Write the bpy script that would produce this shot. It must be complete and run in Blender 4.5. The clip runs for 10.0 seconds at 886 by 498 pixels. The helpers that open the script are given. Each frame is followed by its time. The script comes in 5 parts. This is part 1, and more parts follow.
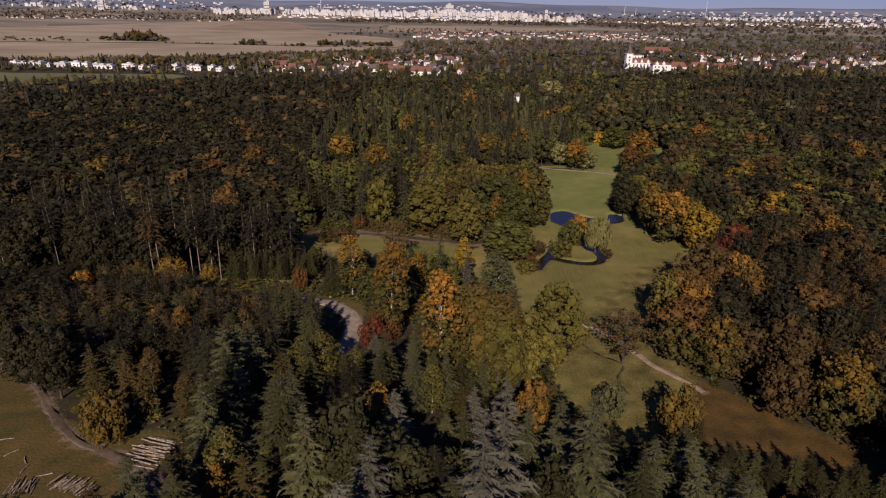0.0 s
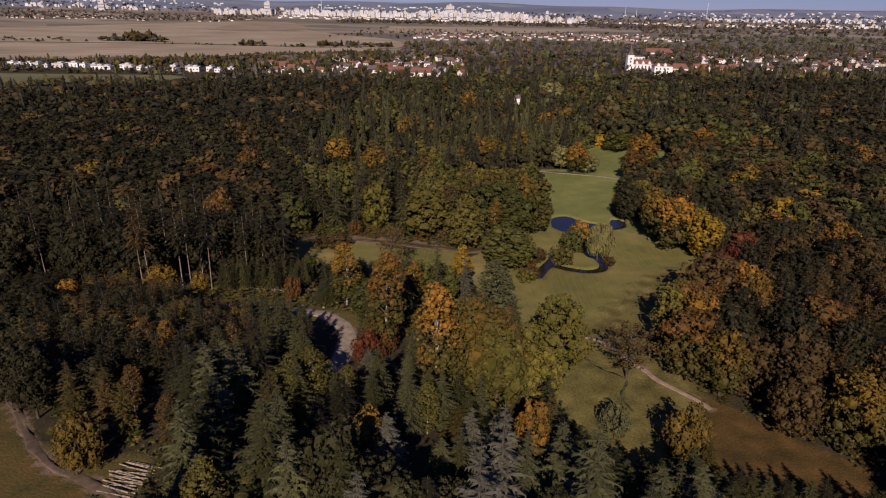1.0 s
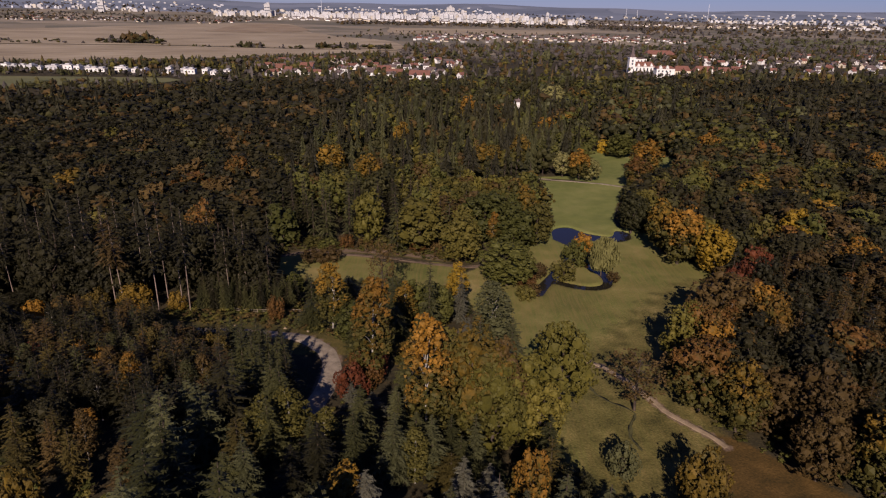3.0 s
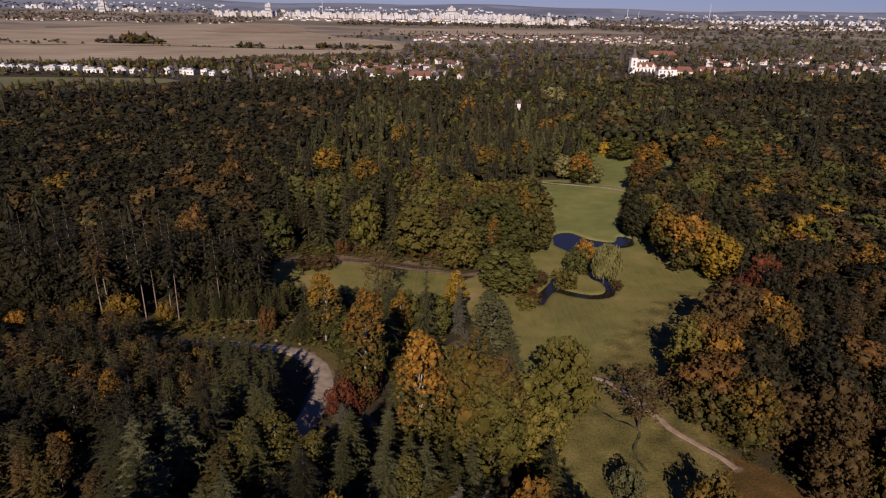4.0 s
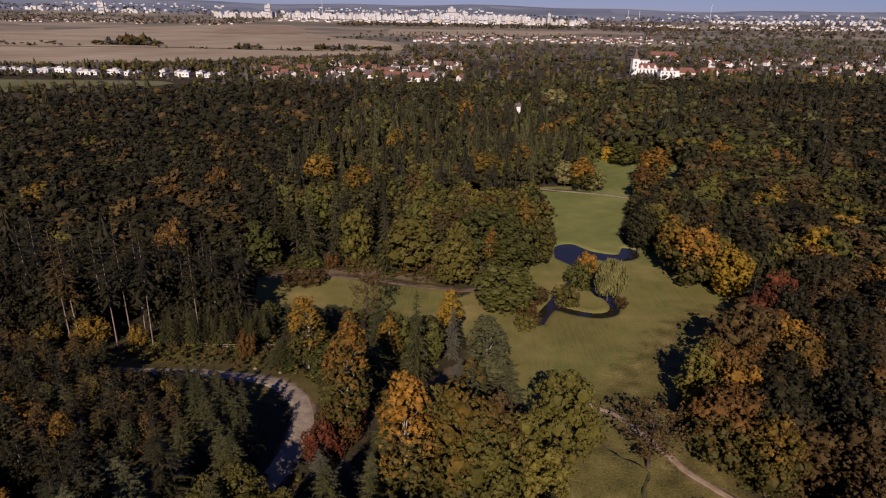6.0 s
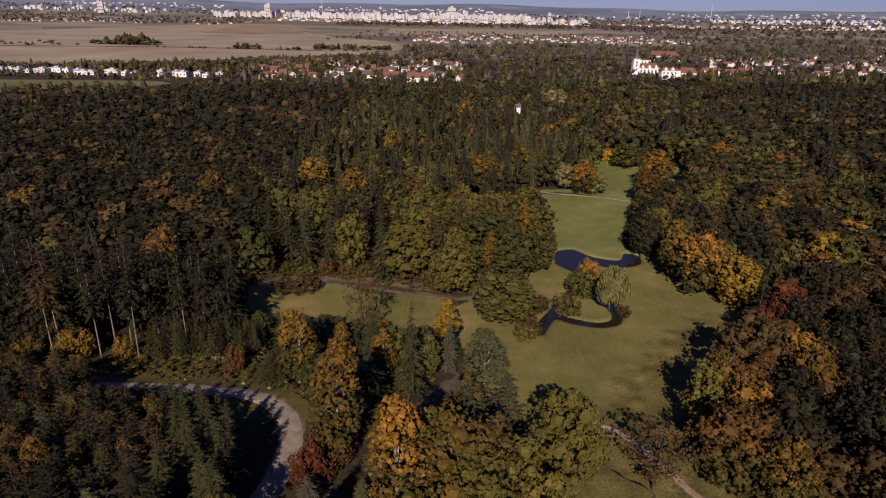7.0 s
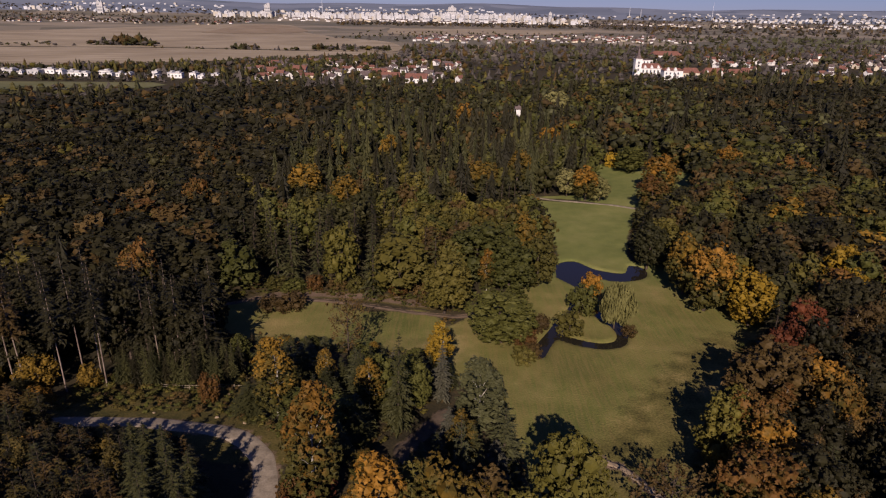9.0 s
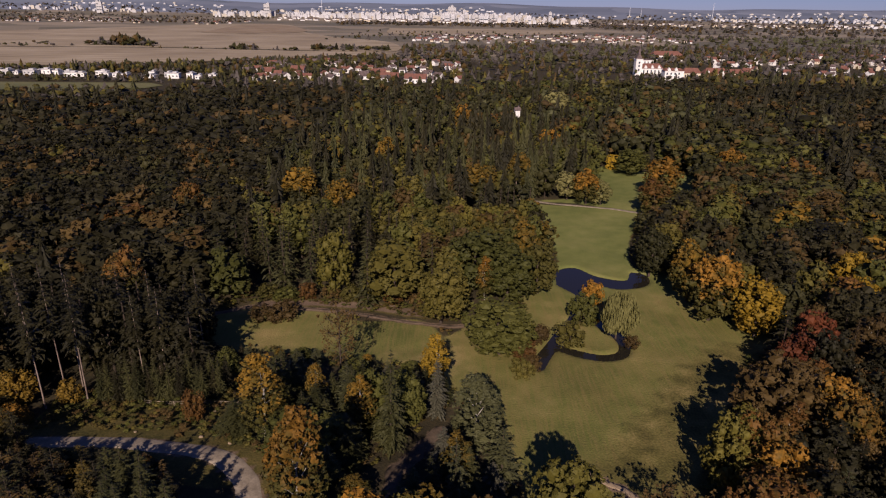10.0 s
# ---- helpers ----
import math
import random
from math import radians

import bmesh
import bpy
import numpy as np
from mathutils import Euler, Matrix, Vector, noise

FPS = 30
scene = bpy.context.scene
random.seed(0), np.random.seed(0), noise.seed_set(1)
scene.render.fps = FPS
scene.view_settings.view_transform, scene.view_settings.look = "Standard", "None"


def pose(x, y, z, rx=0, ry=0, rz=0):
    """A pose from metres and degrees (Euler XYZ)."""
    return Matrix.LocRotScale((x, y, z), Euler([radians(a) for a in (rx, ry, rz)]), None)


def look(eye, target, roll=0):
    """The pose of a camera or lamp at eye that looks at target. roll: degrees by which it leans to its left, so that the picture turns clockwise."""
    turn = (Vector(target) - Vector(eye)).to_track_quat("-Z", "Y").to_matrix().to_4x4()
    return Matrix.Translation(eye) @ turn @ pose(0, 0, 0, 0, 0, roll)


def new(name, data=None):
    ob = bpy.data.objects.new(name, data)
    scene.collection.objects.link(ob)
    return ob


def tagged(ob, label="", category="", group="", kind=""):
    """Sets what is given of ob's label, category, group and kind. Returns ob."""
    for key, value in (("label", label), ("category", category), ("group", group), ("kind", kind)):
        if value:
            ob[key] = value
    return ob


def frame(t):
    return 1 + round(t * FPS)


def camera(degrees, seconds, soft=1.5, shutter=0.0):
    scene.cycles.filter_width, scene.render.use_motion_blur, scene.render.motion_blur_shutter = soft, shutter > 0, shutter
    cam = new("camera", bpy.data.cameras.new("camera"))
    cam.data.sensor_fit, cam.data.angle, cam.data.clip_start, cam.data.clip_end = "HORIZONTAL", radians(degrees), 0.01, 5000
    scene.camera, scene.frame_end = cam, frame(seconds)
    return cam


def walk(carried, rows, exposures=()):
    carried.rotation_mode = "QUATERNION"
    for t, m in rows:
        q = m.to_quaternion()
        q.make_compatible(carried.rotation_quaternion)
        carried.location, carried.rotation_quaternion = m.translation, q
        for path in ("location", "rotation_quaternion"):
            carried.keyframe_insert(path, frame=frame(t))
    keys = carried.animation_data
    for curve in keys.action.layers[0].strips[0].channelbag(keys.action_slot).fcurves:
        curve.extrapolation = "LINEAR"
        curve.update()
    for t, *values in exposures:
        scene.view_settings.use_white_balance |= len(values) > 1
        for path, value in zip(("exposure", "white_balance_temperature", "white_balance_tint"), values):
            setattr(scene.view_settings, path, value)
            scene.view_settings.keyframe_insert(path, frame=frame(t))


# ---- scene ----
cam = camera(69.0, 10.0, 1.2)
PATH = [
    (0, (-0.581, -0.489, 79.149), (-0.575, 1.382, 78.441), 1.1),
    (0.5, (-0.237, 2.534, 79.158), (-0.231, 4.405, 78.451), 1.2),
    (1, (0.138, 5.497, 79.163), (0.143, 7.369, 78.457), 1.2),
    (1.5, (0.541, 8.552, 79.181), (0.546, 10.424, 78.477), 1.2),
    (2, (0.939, 11.601, 79.174), (0.943, 13.473, 78.47), 1.2),
    (2.5, (1.366, 14.68, 79.174), (1.37, 16.553, 78.471), 1.2),
    (4, (2.728, 23.661, 79.244), (2.728, 25.534, 78.543), 1.2),
    (4.5, (3.213, 26.708, 79.262), (3.213, 28.581, 78.561), 1.1),
    (5, (3.682, 29.656, 79.295), (3.68, 31.529, 78.594), 1.2),
    (5.5, (4.127, 32.615, 79.345), (4.125, 34.489, 78.646), 1.1),
    (7, (5.311, 41.435, 79.499), (5.308, 43.308, 78.798), 1.1),
    (7.5, (5.756, 44.427, 79.511), (5.753, 46.301, 78.81), 1.1),
    (8, (6.217, 47.317, 79.539), (6.213, 49.19, 78.837), 1.1),
    (8.5, (6.672, 50.269, 79.576), (6.667, 52.142, 78.875), 1.0),
    (9, (7.092, 53.162, 79.621), (7.086, 55.035, 78.919), 1.0),
    (9.5, (7.558, 56.19, 79.694), (7.552, 58.063, 78.992), 1.0),
    (10, (7.998, 59.067, 79.74), (7.992, 60.94, 79.037), 1.0),
]
walk(cam, [(t, look(eye, target, roll)) for t, eye, target, roll in PATH], [(0.0, 0.1, 6880, 26), (10.0, 0.1, 6880, 26)])

# ---- world, sun, exposure ----
SUN_AZIMUTH, SUN_ELEVATION = 186.0, 31.0
world = bpy.data.worlds.new("world")
world.use_nodes = True
scene.world = world
wn = world.node_tree.nodes
sky = wn.new("ShaderNodeTexSky")
sky.sky_type, sky.sun_disc = "NISHITA", False
sky.sun_elevation, sky.sun_rotation = radians(SUN_ELEVATION), radians(SUN_AZIMUTH)
sky.air_density, sky.dust_density, sky.ozone_density = 1.0, 0.0, 5.0
wn["Background"].inputs["Strength"].default_value = 0.031
clear = wn.new("ShaderNodeMix")
clear.data_type, clear.blend_type = "RGBA", "MULTIPLY"
clear.inputs["Factor"].default_value, clear.inputs["B"].default_value = 1.0, (0.8, 1.0, 1.9, 1)
world.node_tree.links.new(sky.outputs[0], clear.inputs["A"])
world.node_tree.links.new(clear.outputs["Result"], wn["Background"].inputs[0])
sun_data = bpy.data.lights.new("sun", "SUN")
sun_data.energy, sun_data.angle, sun_data.color = 5.0, radians(0.53), (1.0, 0.93, 0.82)
sun = new("sun", sun_data)
az, el = radians(SUN_AZIMUTH), radians(SUN_ELEVATION)
sun.matrix_basis = look((300 * math.sin(az), 300 * math.cos(az), 300 * math.tan(el)), (0, 0, 0))

# ---- materials ----


def node_material(name, rough=0.8, spec=0.3):
    m = bpy.data.materials.new(name)
    m.use_nodes = True
    b = m.node_tree.nodes["Principled BSDF"]
    b.inputs["Roughness"].default_value = rough
    b.inputs["Specular IOR Level"].default_value = spec
    return m, m.node_tree.nodes, m.node_tree.links, b


def noise_node(n, l, scale, detail=4.0, coords=None, rough=0.5):
    t = n.new("ShaderNodeTexNoise")
    t.inputs["Roughness"].default_value = rough
    t.inputs["Scale"].default_value, t.inputs["Detail"].default_value = scale, detail
    if coords is not None:
        l.new(coords, t.inputs["Vector"])
    return t.outputs["Fac"]


def ramp_node(n, l, fac, stops):
    r = n.new("ShaderNodeValToRGB")
    while len(r.color_ramp.elements) < len(stops):
        r.color_ramp.elements.new(0.5)
    for e, (p, c) in zip(r.color_ramp.elements, stops):
        e.position, e.color = p, (*c, 1)
    l.new(fac, r.inputs[0])
    return r.outputs[0]


def mix_node(n, l, fac, a, b, kind="MIX"):
    m = n.new("ShaderNodeMix")
    m.data_type, m.blend_type = "RGBA", kind
    for socket, value in ((m.inputs["Factor"], fac), (m.inputs["A"], a), (m.inputs["B"], b)):
        if isinstance(value, (int, float)):
            socket.default_value = value
        elif isinstance(value, tuple):
            socket.default_value = (*value, 1)
        else:
            l.new(value, socket)
    return m.outputs["Result"]


def maths(n, l, op, a, b=0.0):
    m = n.new("ShaderNodeMath")
    m.operation = op
    for socket, value in zip(m.inputs, (a, b)):
        if isinstance(value, (int, float)):
            socket.default_value = value
        else:
            l.new(value, socket)
    return m.outputs[0]


def relief(n, l, b, height, strength=0.4, distance=0.1):
    bump = n.new("ShaderNodeBump")
    bump.inputs["Strength"].default_value, bump.inputs["Distance"].default_value = strength, distance
    l.new(height, bump.inputs["Height"])
    l.new(bump.outputs[0], b.inputs["Normal"])


def foliage(name, dark, mid, light, rough=0.65, turning=None):
    """Leaves: each tree has its own shade between the colours, and each clump its own again. turning: the green that the lower leaves still keep."""
    m, n, l, b = node_material(name, rough, 0.15)
    dark, mid, light = [(0.8 * r, 0.76 * g, 0.74 * b2) for r, g, b2 in (dark, mid, light)]
    info, geo, att = n.new("ShaderNodeObjectInfo"), n.new("ShaderNodeNewGeometry"), n.new("ShaderNodeAttribute")
    att.attribute_name = "tint"
    tree = maths(n, l, "FRACT", maths(n, l, "ADD", info.outputs["Random"], att.outputs["Fac"]))
    texture = n.new("ShaderNodeTexCoord").outputs["Object"]
    patch, clump, fine = noise_node(n, l, 0.25, 3, texture), noise_node(n, l, 1.1, 2, texture), noise_node(n, l, 4.0, 3, texture, 0.6)
    mixed = maths(n, l, "ADD", maths(n, l, "MULTIPLY", tree, 0.46), maths(n, l, "MULTIPLY", geo.outputs["Random Per Island"], 0.13))
    mixed = maths(n, l, "ADD", mixed, maths(n, l, "MULTIPLY", patch, 0.42))
    mixed = maths(n, l, "ADD", mixed, maths(n, l, "MULTIPLY", maths(n, l, "SUBTRACT", clump, 0.5), 0.5))
    mixed = maths(n, l, "ADD", mixed, maths(n, l, "MULTIPLY", maths(n, l, "SUBTRACT", fine, 0.5), 0.25))
    colour = ramp_node(n, l, mixed, [(0.08, dark), (0.45, mid), (0.9, light)])
    if turning:
        split = n.new("ShaderNodeSeparateXYZ")
        l.new(texture, split.inputs[0])
        high = maths(n, l, "ADD", maths(n, l, "MULTIPLY", split.outputs[2], 0.075), maths(n, l, "MULTIPLY", maths(n, l, "SUBTRACT", patch, 0.5), 2.6))
        high = maths(n, l, "ADD", high, maths(n, l, "MULTIPLY", maths(n, l, "SUBTRACT", clump, 0.5), 1.2))
        edge = n.new("ShaderNodeMapRange")
        edge.inputs["From Min"].default_value, edge.inputs["From Max"].default_value = 0.62, 1.3
        l.new(high, edge.inputs[0])
        colour = mix_node(n, l, edge.outputs[0], turning, colour)
    l.new(colour, b.inputs["Base Color"])
    relief(n, l, b, fine, 0.35, 0.3)
    return m


OLIVE_GREEN = (0.048, 0.042, 0.009)
LEAF = {
    # green of dark trees, blackened to stand in for shade and lens falloff
    "deep": foliage("leaf_deep_shaded_green", (0.011, 0.0105, 0.0045), (0.0205, 0.0192, 0.0075), (0.038, 0.034, 0.012)),
    "dark": foliage("leaf_dark_green", (0.018, 0.019, 0.0065), (0.034, 0.034, 0.011), (0.06, 0.057, 0.018)),
    "green": foliage("leaf_green", (0.035, 0.039, 0.0095), (0.065, 0.069, 0.0145), (0.11, 0.109, 0.024)),
    "olive": foliage("leaf_olive", (0.043, 0.041, 0.0095), (0.083, 0.075, 0.0155), (0.147, 0.122, 0.024)),
    "lime": foliage("leaf_yellow_green", (0.048, 0.047, 0.01), (0.096, 0.088, 0.016), (0.165, 0.138, 0.025)),
    "gold": foliage("leaf_gold", (0.045, 0.043, 0.01), (0.14, 0.086, 0.012), (0.3, 0.165, 0.02), turning=OLIVE_GREEN),
    "yellow": foliage("leaf_yellow", (0.1, 0.072, 0.012), (0.26, 0.165, 0.015), (0.44, 0.28, 0.026)),
    "orange": foliage("leaf_orange", (0.058, 0.044, 0.01), (0.175, 0.088, 0.013), (0.35, 0.172, 0.023), turning=OLIVE_GREEN),
    "russet": foliage("leaf_russet", (0.06, 0.03, 0.009), (0.115, 0.055, 0.013), (0.19, 0.095, 0.022), turning=OLIVE_GREEN),
    "brown": foliage("leaf_brown", (0.038, 0.0255, 0.0088), (0.071, 0.0465, 0.0145), (0.118, 0.077, 0.0235)),
    "red": foliage("leaf_red", (0.055, 0.019, 0.009), (0.115, 0.034, 0.013), (0.2, 0.064, 0.02)),
    "pale": foliage("leaf_pale_green", (0.095, 0.095, 0.03), (0.155, 0.15, 0.05), (0.23, 0.215, 0.08)),
    "grey": foliage("needle_grey_green", (0.04, 0.042, 0.018), (0.068, 0.072, 0.03), (0.11, 0.112, 0.045)),
    "spruce": foliage("needle_dark", (0.018, 0.0205, 0.007), (0.04, 0.042, 0.014), (0.08, 0.08, 0.027)),
    "blue": foliage("needle_blue", (0.05, 0.051, 0.033), (0.095, 0.094, 0.063), (0.165, 0.16, 0.113)),
    # grey-brown twigs of far trees, lightened so the colour stands in for haze
    "ashen": foliage("twig_hazy_grey_brown", (0.042, 0.038, 0.034), (0.074, 0.066, 0.058), (0.112, 0.099, 0.086)),
    "larch": foliage("needle_larch", (0.03, 0.026, 0.008), (0.06, 0.048, 0.012), (0.105, 0.079, 0.019)),
}
# shrubs that have turned from top to foot
FULL = {
    "gold": foliage("leaf_full_gold", (0.04, 0.036, 0.01), (0.105, 0.072, 0.012), (0.22, 0.134, 0.018)),
    "yellow": foliage("leaf_full_yellow", (0.1, 0.072, 0.012), (0.24, 0.16, 0.015), (0.42, 0.27, 0.026)),
    "orange": foliage("leaf_full_orange", (0.06, 0.045, 0.01), (0.18, 0.092, 0.013), (0.38, 0.19, 0.024)),
    "red": foliage("leaf_full_red", (0.045, 0.017, 0.008), (0.1, 0.029, 0.012), (0.17, 0.052, 0.018)),
    "russet": foliage("leaf_full_russet", (0.05, 0.027, 0.009), (0.1, 0.05, 0.013), (0.17, 0.086, 0.021)),
}


def bark(name, a, b2, scale=3.0):
    m, n, l, b = node_material(name, 0.9, 0.2)
    c = n.new("ShaderNodeTexCoord").outputs["Object"]
    mapping = n.new("ShaderNodeMapping")
    mapping.inputs["Scale"].default_value = (1, 1, 0.25)
    l.new(c, mapping.inputs[0])
    f = noise_node(n, l, scale, 6, mapping.outputs[0])
    l.new(ramp_node(n, l, f, [(0.35, a), (0.65, b2)]), b.inputs["Base Color"])
    relief(n, l, b, f, 0.5, 0.05)
    return m


BARK = bark("bark_brown", (0.03, 0.022, 0.016), (0.085, 0.062, 0.046))
BARK_PINE = bark("bark_pale_pine", (0.12, 0.085, 0.065), (0.28, 0.215, 0.17))
BARK_BIRCH = bark("bark_birch", (0.12, 0.1, 0.08), (0.42, 0.39, 0.34), 2.0)


def two_tone(name, a, b2, scale, rough=0.85, bump=0.3, fine=6.0):
    m, n, l, b = node_material(name, rough)
    c = n.new("ShaderNodeTexCoord").outputs["Object"]
    f, g = noise_node(n, l, scale, 5, c), noise_node(n, l, scale * fine, 3, c)
    mixed = maths(n, l, "ADD", maths(n, l, "MULTIPLY", f, 0.65), maths(n, l, "MULTIPLY", g, 0.35))
    l.new(ramp_node(n, l, mixed, [(0.36, a), (0.64, b2)]), b.inputs["Base Color"])
    if bump:
        relief(n, l, b, g, bump, 0.08)
    return m


def ground_material():
    """Leaf litter, with turf, dry grass and bare earth where the masks say so."""
    m, n, l, b = node_material("ground_cover", 0.95, 0.15)
    c = n.new("ShaderNodeTexCoord").outputs["Object"]
    wide, patch, fine = noise_node(n, l, 0.04, 4, c), noise_node(n, l, 0.22, 5, c), noise_node(n, l, 2.2, 6, c)
    both = maths(n, l, "ADD", maths(n, l, "MULTIPLY", patch, 0.55), maths(n, l, "MULTIPLY", fine, 0.45))
    litter = ramp_node(n, l, both, [(0.35, (0.022, 0.019, 0.011)), (0.52, (0.045, 0.036, 0.018)), (0.68, (0.075, 0.05, 0.022))])
    turf_f = maths(n, l, "ADD", maths(n, l, "MULTIPLY", wide, 0.5), maths(n, l, "MULTIPLY", both, 0.5))
    turf = ramp_node(n, l, turf_f, [(0.4, (0.09, 0.098, 0.024)), (0.48, (0.125, 0.125, 0.032)), (0.55, (0.165, 0.149, 0.045)), (0.62, (0.24, 0.185, 0.068))])
    turn = n.new("ShaderNodeMapping")
    turn.inputs["Rotation"].default_value, turn.inputs["Scale"].default_value = (0, 0, radians(-12)), (1.0, 0.07, 1)
    l.new(c, turn.inputs[0])
    mow = noise_node(n, l, 1.3, 5, turn.outputs[0], 0.65)
    mow = ramp_node(n, l, mow, [(0.42, (0, 0, 0)), (0.62, (1, 1, 1))])
    turf = mix_node(n, l, maths(n, l, "MULTIPLY", mow, 0.5), turf, (0.19, 0.14, 0.05))
    worn = ramp_node(n, l, noise_node(n, l, 0.028, 5, c, 0.6), [(0.45, (0, 0, 0)), (0.62, (1, 1, 1))])
    turf = mix_node(n, l, maths(n, l, "MULTIPLY", worn, 0.3), turf, (0.15, 0.105, 0.034))
    young = n.new("ShaderNodeAttribute")
    young.attribute_name = "lush"
    lush = ramp_node(n, l, turf_f, [(0.4, (0.11, 0.125, 0.034)), (0.5, (0.145, 0.155, 0.044)), (0.62, (0.19, 0.185, 0.06))])
    turf = mix_node(n, l, young.outputs["Fac"], turf, lush)
    dry = ramp_node(n, l, both, [(0.35, (0.036, 0.025, 0.008)), (0.5, (0.073, 0.043, 0.012)), (0.65, (0.115, 0.065, 0.019))])
    earth = ramp_node(n, l, both, [(0.35, (0.09, 0.06, 0.038)), (0.65, (0.19, 0.13, 0.086))])
    colour = litter
    parcels = n.new("ShaderNodeTexVoronoi")
    parcels.inputs["Scale"].default_value = 0.0042
    l.new(c, parcels.inputs["Vector"])
    split = n.new("ShaderNodeSeparateColor")
    l.new(parcels.outputs["Color"], split.inputs[0])
    country = ramp_node(n, l, split.outputs[0], [(0.0, (0.12, 0.108, 0.078)), (0.4, (0.165, 0.142, 0.1)), (0.7, (0.21, 0.175, 0.123)), (0.92, (0.26, 0.212, 0.15))])
    # far hills: blue-grey haze put into the ground colour
    hill_haze = ramp_node(n, l, split.outputs[0], [(0.0, (0.11, 0.13, 0.165)), (1.0, (0.19, 0.21, 0.25))])
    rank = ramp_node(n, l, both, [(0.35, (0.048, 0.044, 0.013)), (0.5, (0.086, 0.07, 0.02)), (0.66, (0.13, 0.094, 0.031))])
    for key, layer in (("rank", rank), ("country", country), ("hill_haze", hill_haze), ("dry", dry), ("turf", turf), ("earth", earth)):
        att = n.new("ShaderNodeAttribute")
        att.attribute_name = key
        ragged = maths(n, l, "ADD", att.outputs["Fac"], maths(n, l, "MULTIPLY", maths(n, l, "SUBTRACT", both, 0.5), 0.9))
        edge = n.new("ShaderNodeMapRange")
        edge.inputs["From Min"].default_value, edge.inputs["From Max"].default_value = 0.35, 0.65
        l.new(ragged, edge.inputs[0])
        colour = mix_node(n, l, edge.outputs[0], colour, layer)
    l.new(colour, b.inputs["Base Color"])
    relief(n, l, b, fine, 0.6, 0.25)
    return m


GROUND = ground_material()
GRAVEL = two_tone("pale_gravel", (0.18, 0.143, 0.1), (0.33, 0.267, 0.19), 0.5)
DIRT = two_tone("packed_dirt", (0.065, 0.046, 0.028), (0.14, 0.098, 0.064), 0.6)
FOOTPATH = two_tone("trodden_path", (0.19, 0.137, 0.084), (0.32, 0.235, 0.148), 0.5)
DITCH = two_tone("ditch_mud", (0.036, 0.036, 0.013), (0.085, 0.076, 0.026), 0.8)


def stubble():
    """Straw rows along the field, and broad patches of drier ground."""
    m, n, l, b = node_material("stubble_field", 0.95, 0.2)
    c = n.new("ShaderNodeTexCoord").outputs["Object"]
    turn = n.new("ShaderNodeMapping")
    turn.inputs["Rotation"].default_value, turn.inputs["Scale"].default_value = (0, 0, radians(-6)), (0.05, 1, 1)
    l.new(c, turn.inputs[0])
    rows, patch = noise_node(n, l, 0.06, 5, turn.outputs[0], 0.65), noise_node(n, l, 0.008, 5, c)
    mixed = maths(n, l, "ADD", maths(n, l, "MULTIPLY", rows, 0.6), maths(n, l, "MULTIPLY", patch, 0.4))
    l.new(ramp_node(n, l, mixed, [(0.36, (0.19, 0.146, 0.092)), (0.5, (0.285, 0.226, 0.148)), (0.64, (0.38, 0.308, 0.212))]), b.inputs["Base Color"])
    return m


STUBBLE = stubble()
PLOUGHED = two_tone("ploughed_field", (0.2, 0.145, 0.085), (0.28, 0.21, 0.13), 0.012, 0.95, 0)
PASTURE = two_tone("far_pasture", (0.08, 0.085, 0.03), (0.14, 0.13, 0.05), 0.02, 0.95, 0)
WHITE = two_tone("white_render", (0.6, 0.57, 0.52), (0.8, 0.78, 0.73), 0.3)
CREAM = two_tone("cream_render", (0.5, 0.42, 0.3), (0.66, 0.58, 0.44), 0.3)
GREYWALL = two_tone("grey_concrete", (0.34, 0.33, 0.32), (0.52, 0.51, 0.49), 0.2)
TILE = two_tone("red_roof_tile", (0.12, 0.052, 0.038), (0.21, 0.092, 0.064), 0.5)
TILE_DARK = two_tone("brown_roof_tile", (0.07, 0.05, 0.045), (0.15, 0.11, 0.1), 0.5)
FLATROOF = two_tone("flat_roof_felt", (0.35, 0.34, 0.33), (0.55, 0.54, 0.52), 0.3)
PANEL = two_tone("panel_block_white", (0.38, 0.38, 0.38), (0.66, 0.66, 0.66), 0.05)
PANEL_YELLOW = two_tone("panel_block_ochre", (0.4, 0.36, 0.29), (0.56, 0.51, 0.42), 0.05)
GLASS = two_tone("dark_window_glass", (0.03, 0.04, 0.05), (0.07, 0.08, 0.1), 0.5, 0.15, 0)
STEEL = two_tone("mast_paint", (0.6, 0.6, 0.6), (0.75, 0.75, 0.75), 0.1)
TIMBER = bark("felled_timber", (0.1, 0.075, 0.055), (0.34, 0.27, 0.2))


def water_material():
    m, n, l, b = node_material("pond_water", 0.04, 0.22)
    b.inputs["Base Color"].default_value = (0.016, 0.014, 0.01, 1)
    c = n.new("ShaderNodeTexCoord").outputs["Object"]
    relief(n, l, b, noise_node(n, l, 1.5, 3, c), 0.06, 0.05)
    return m


WATER = water_material()

# ---- shapes ----
rng = np.random.default_rng(7)


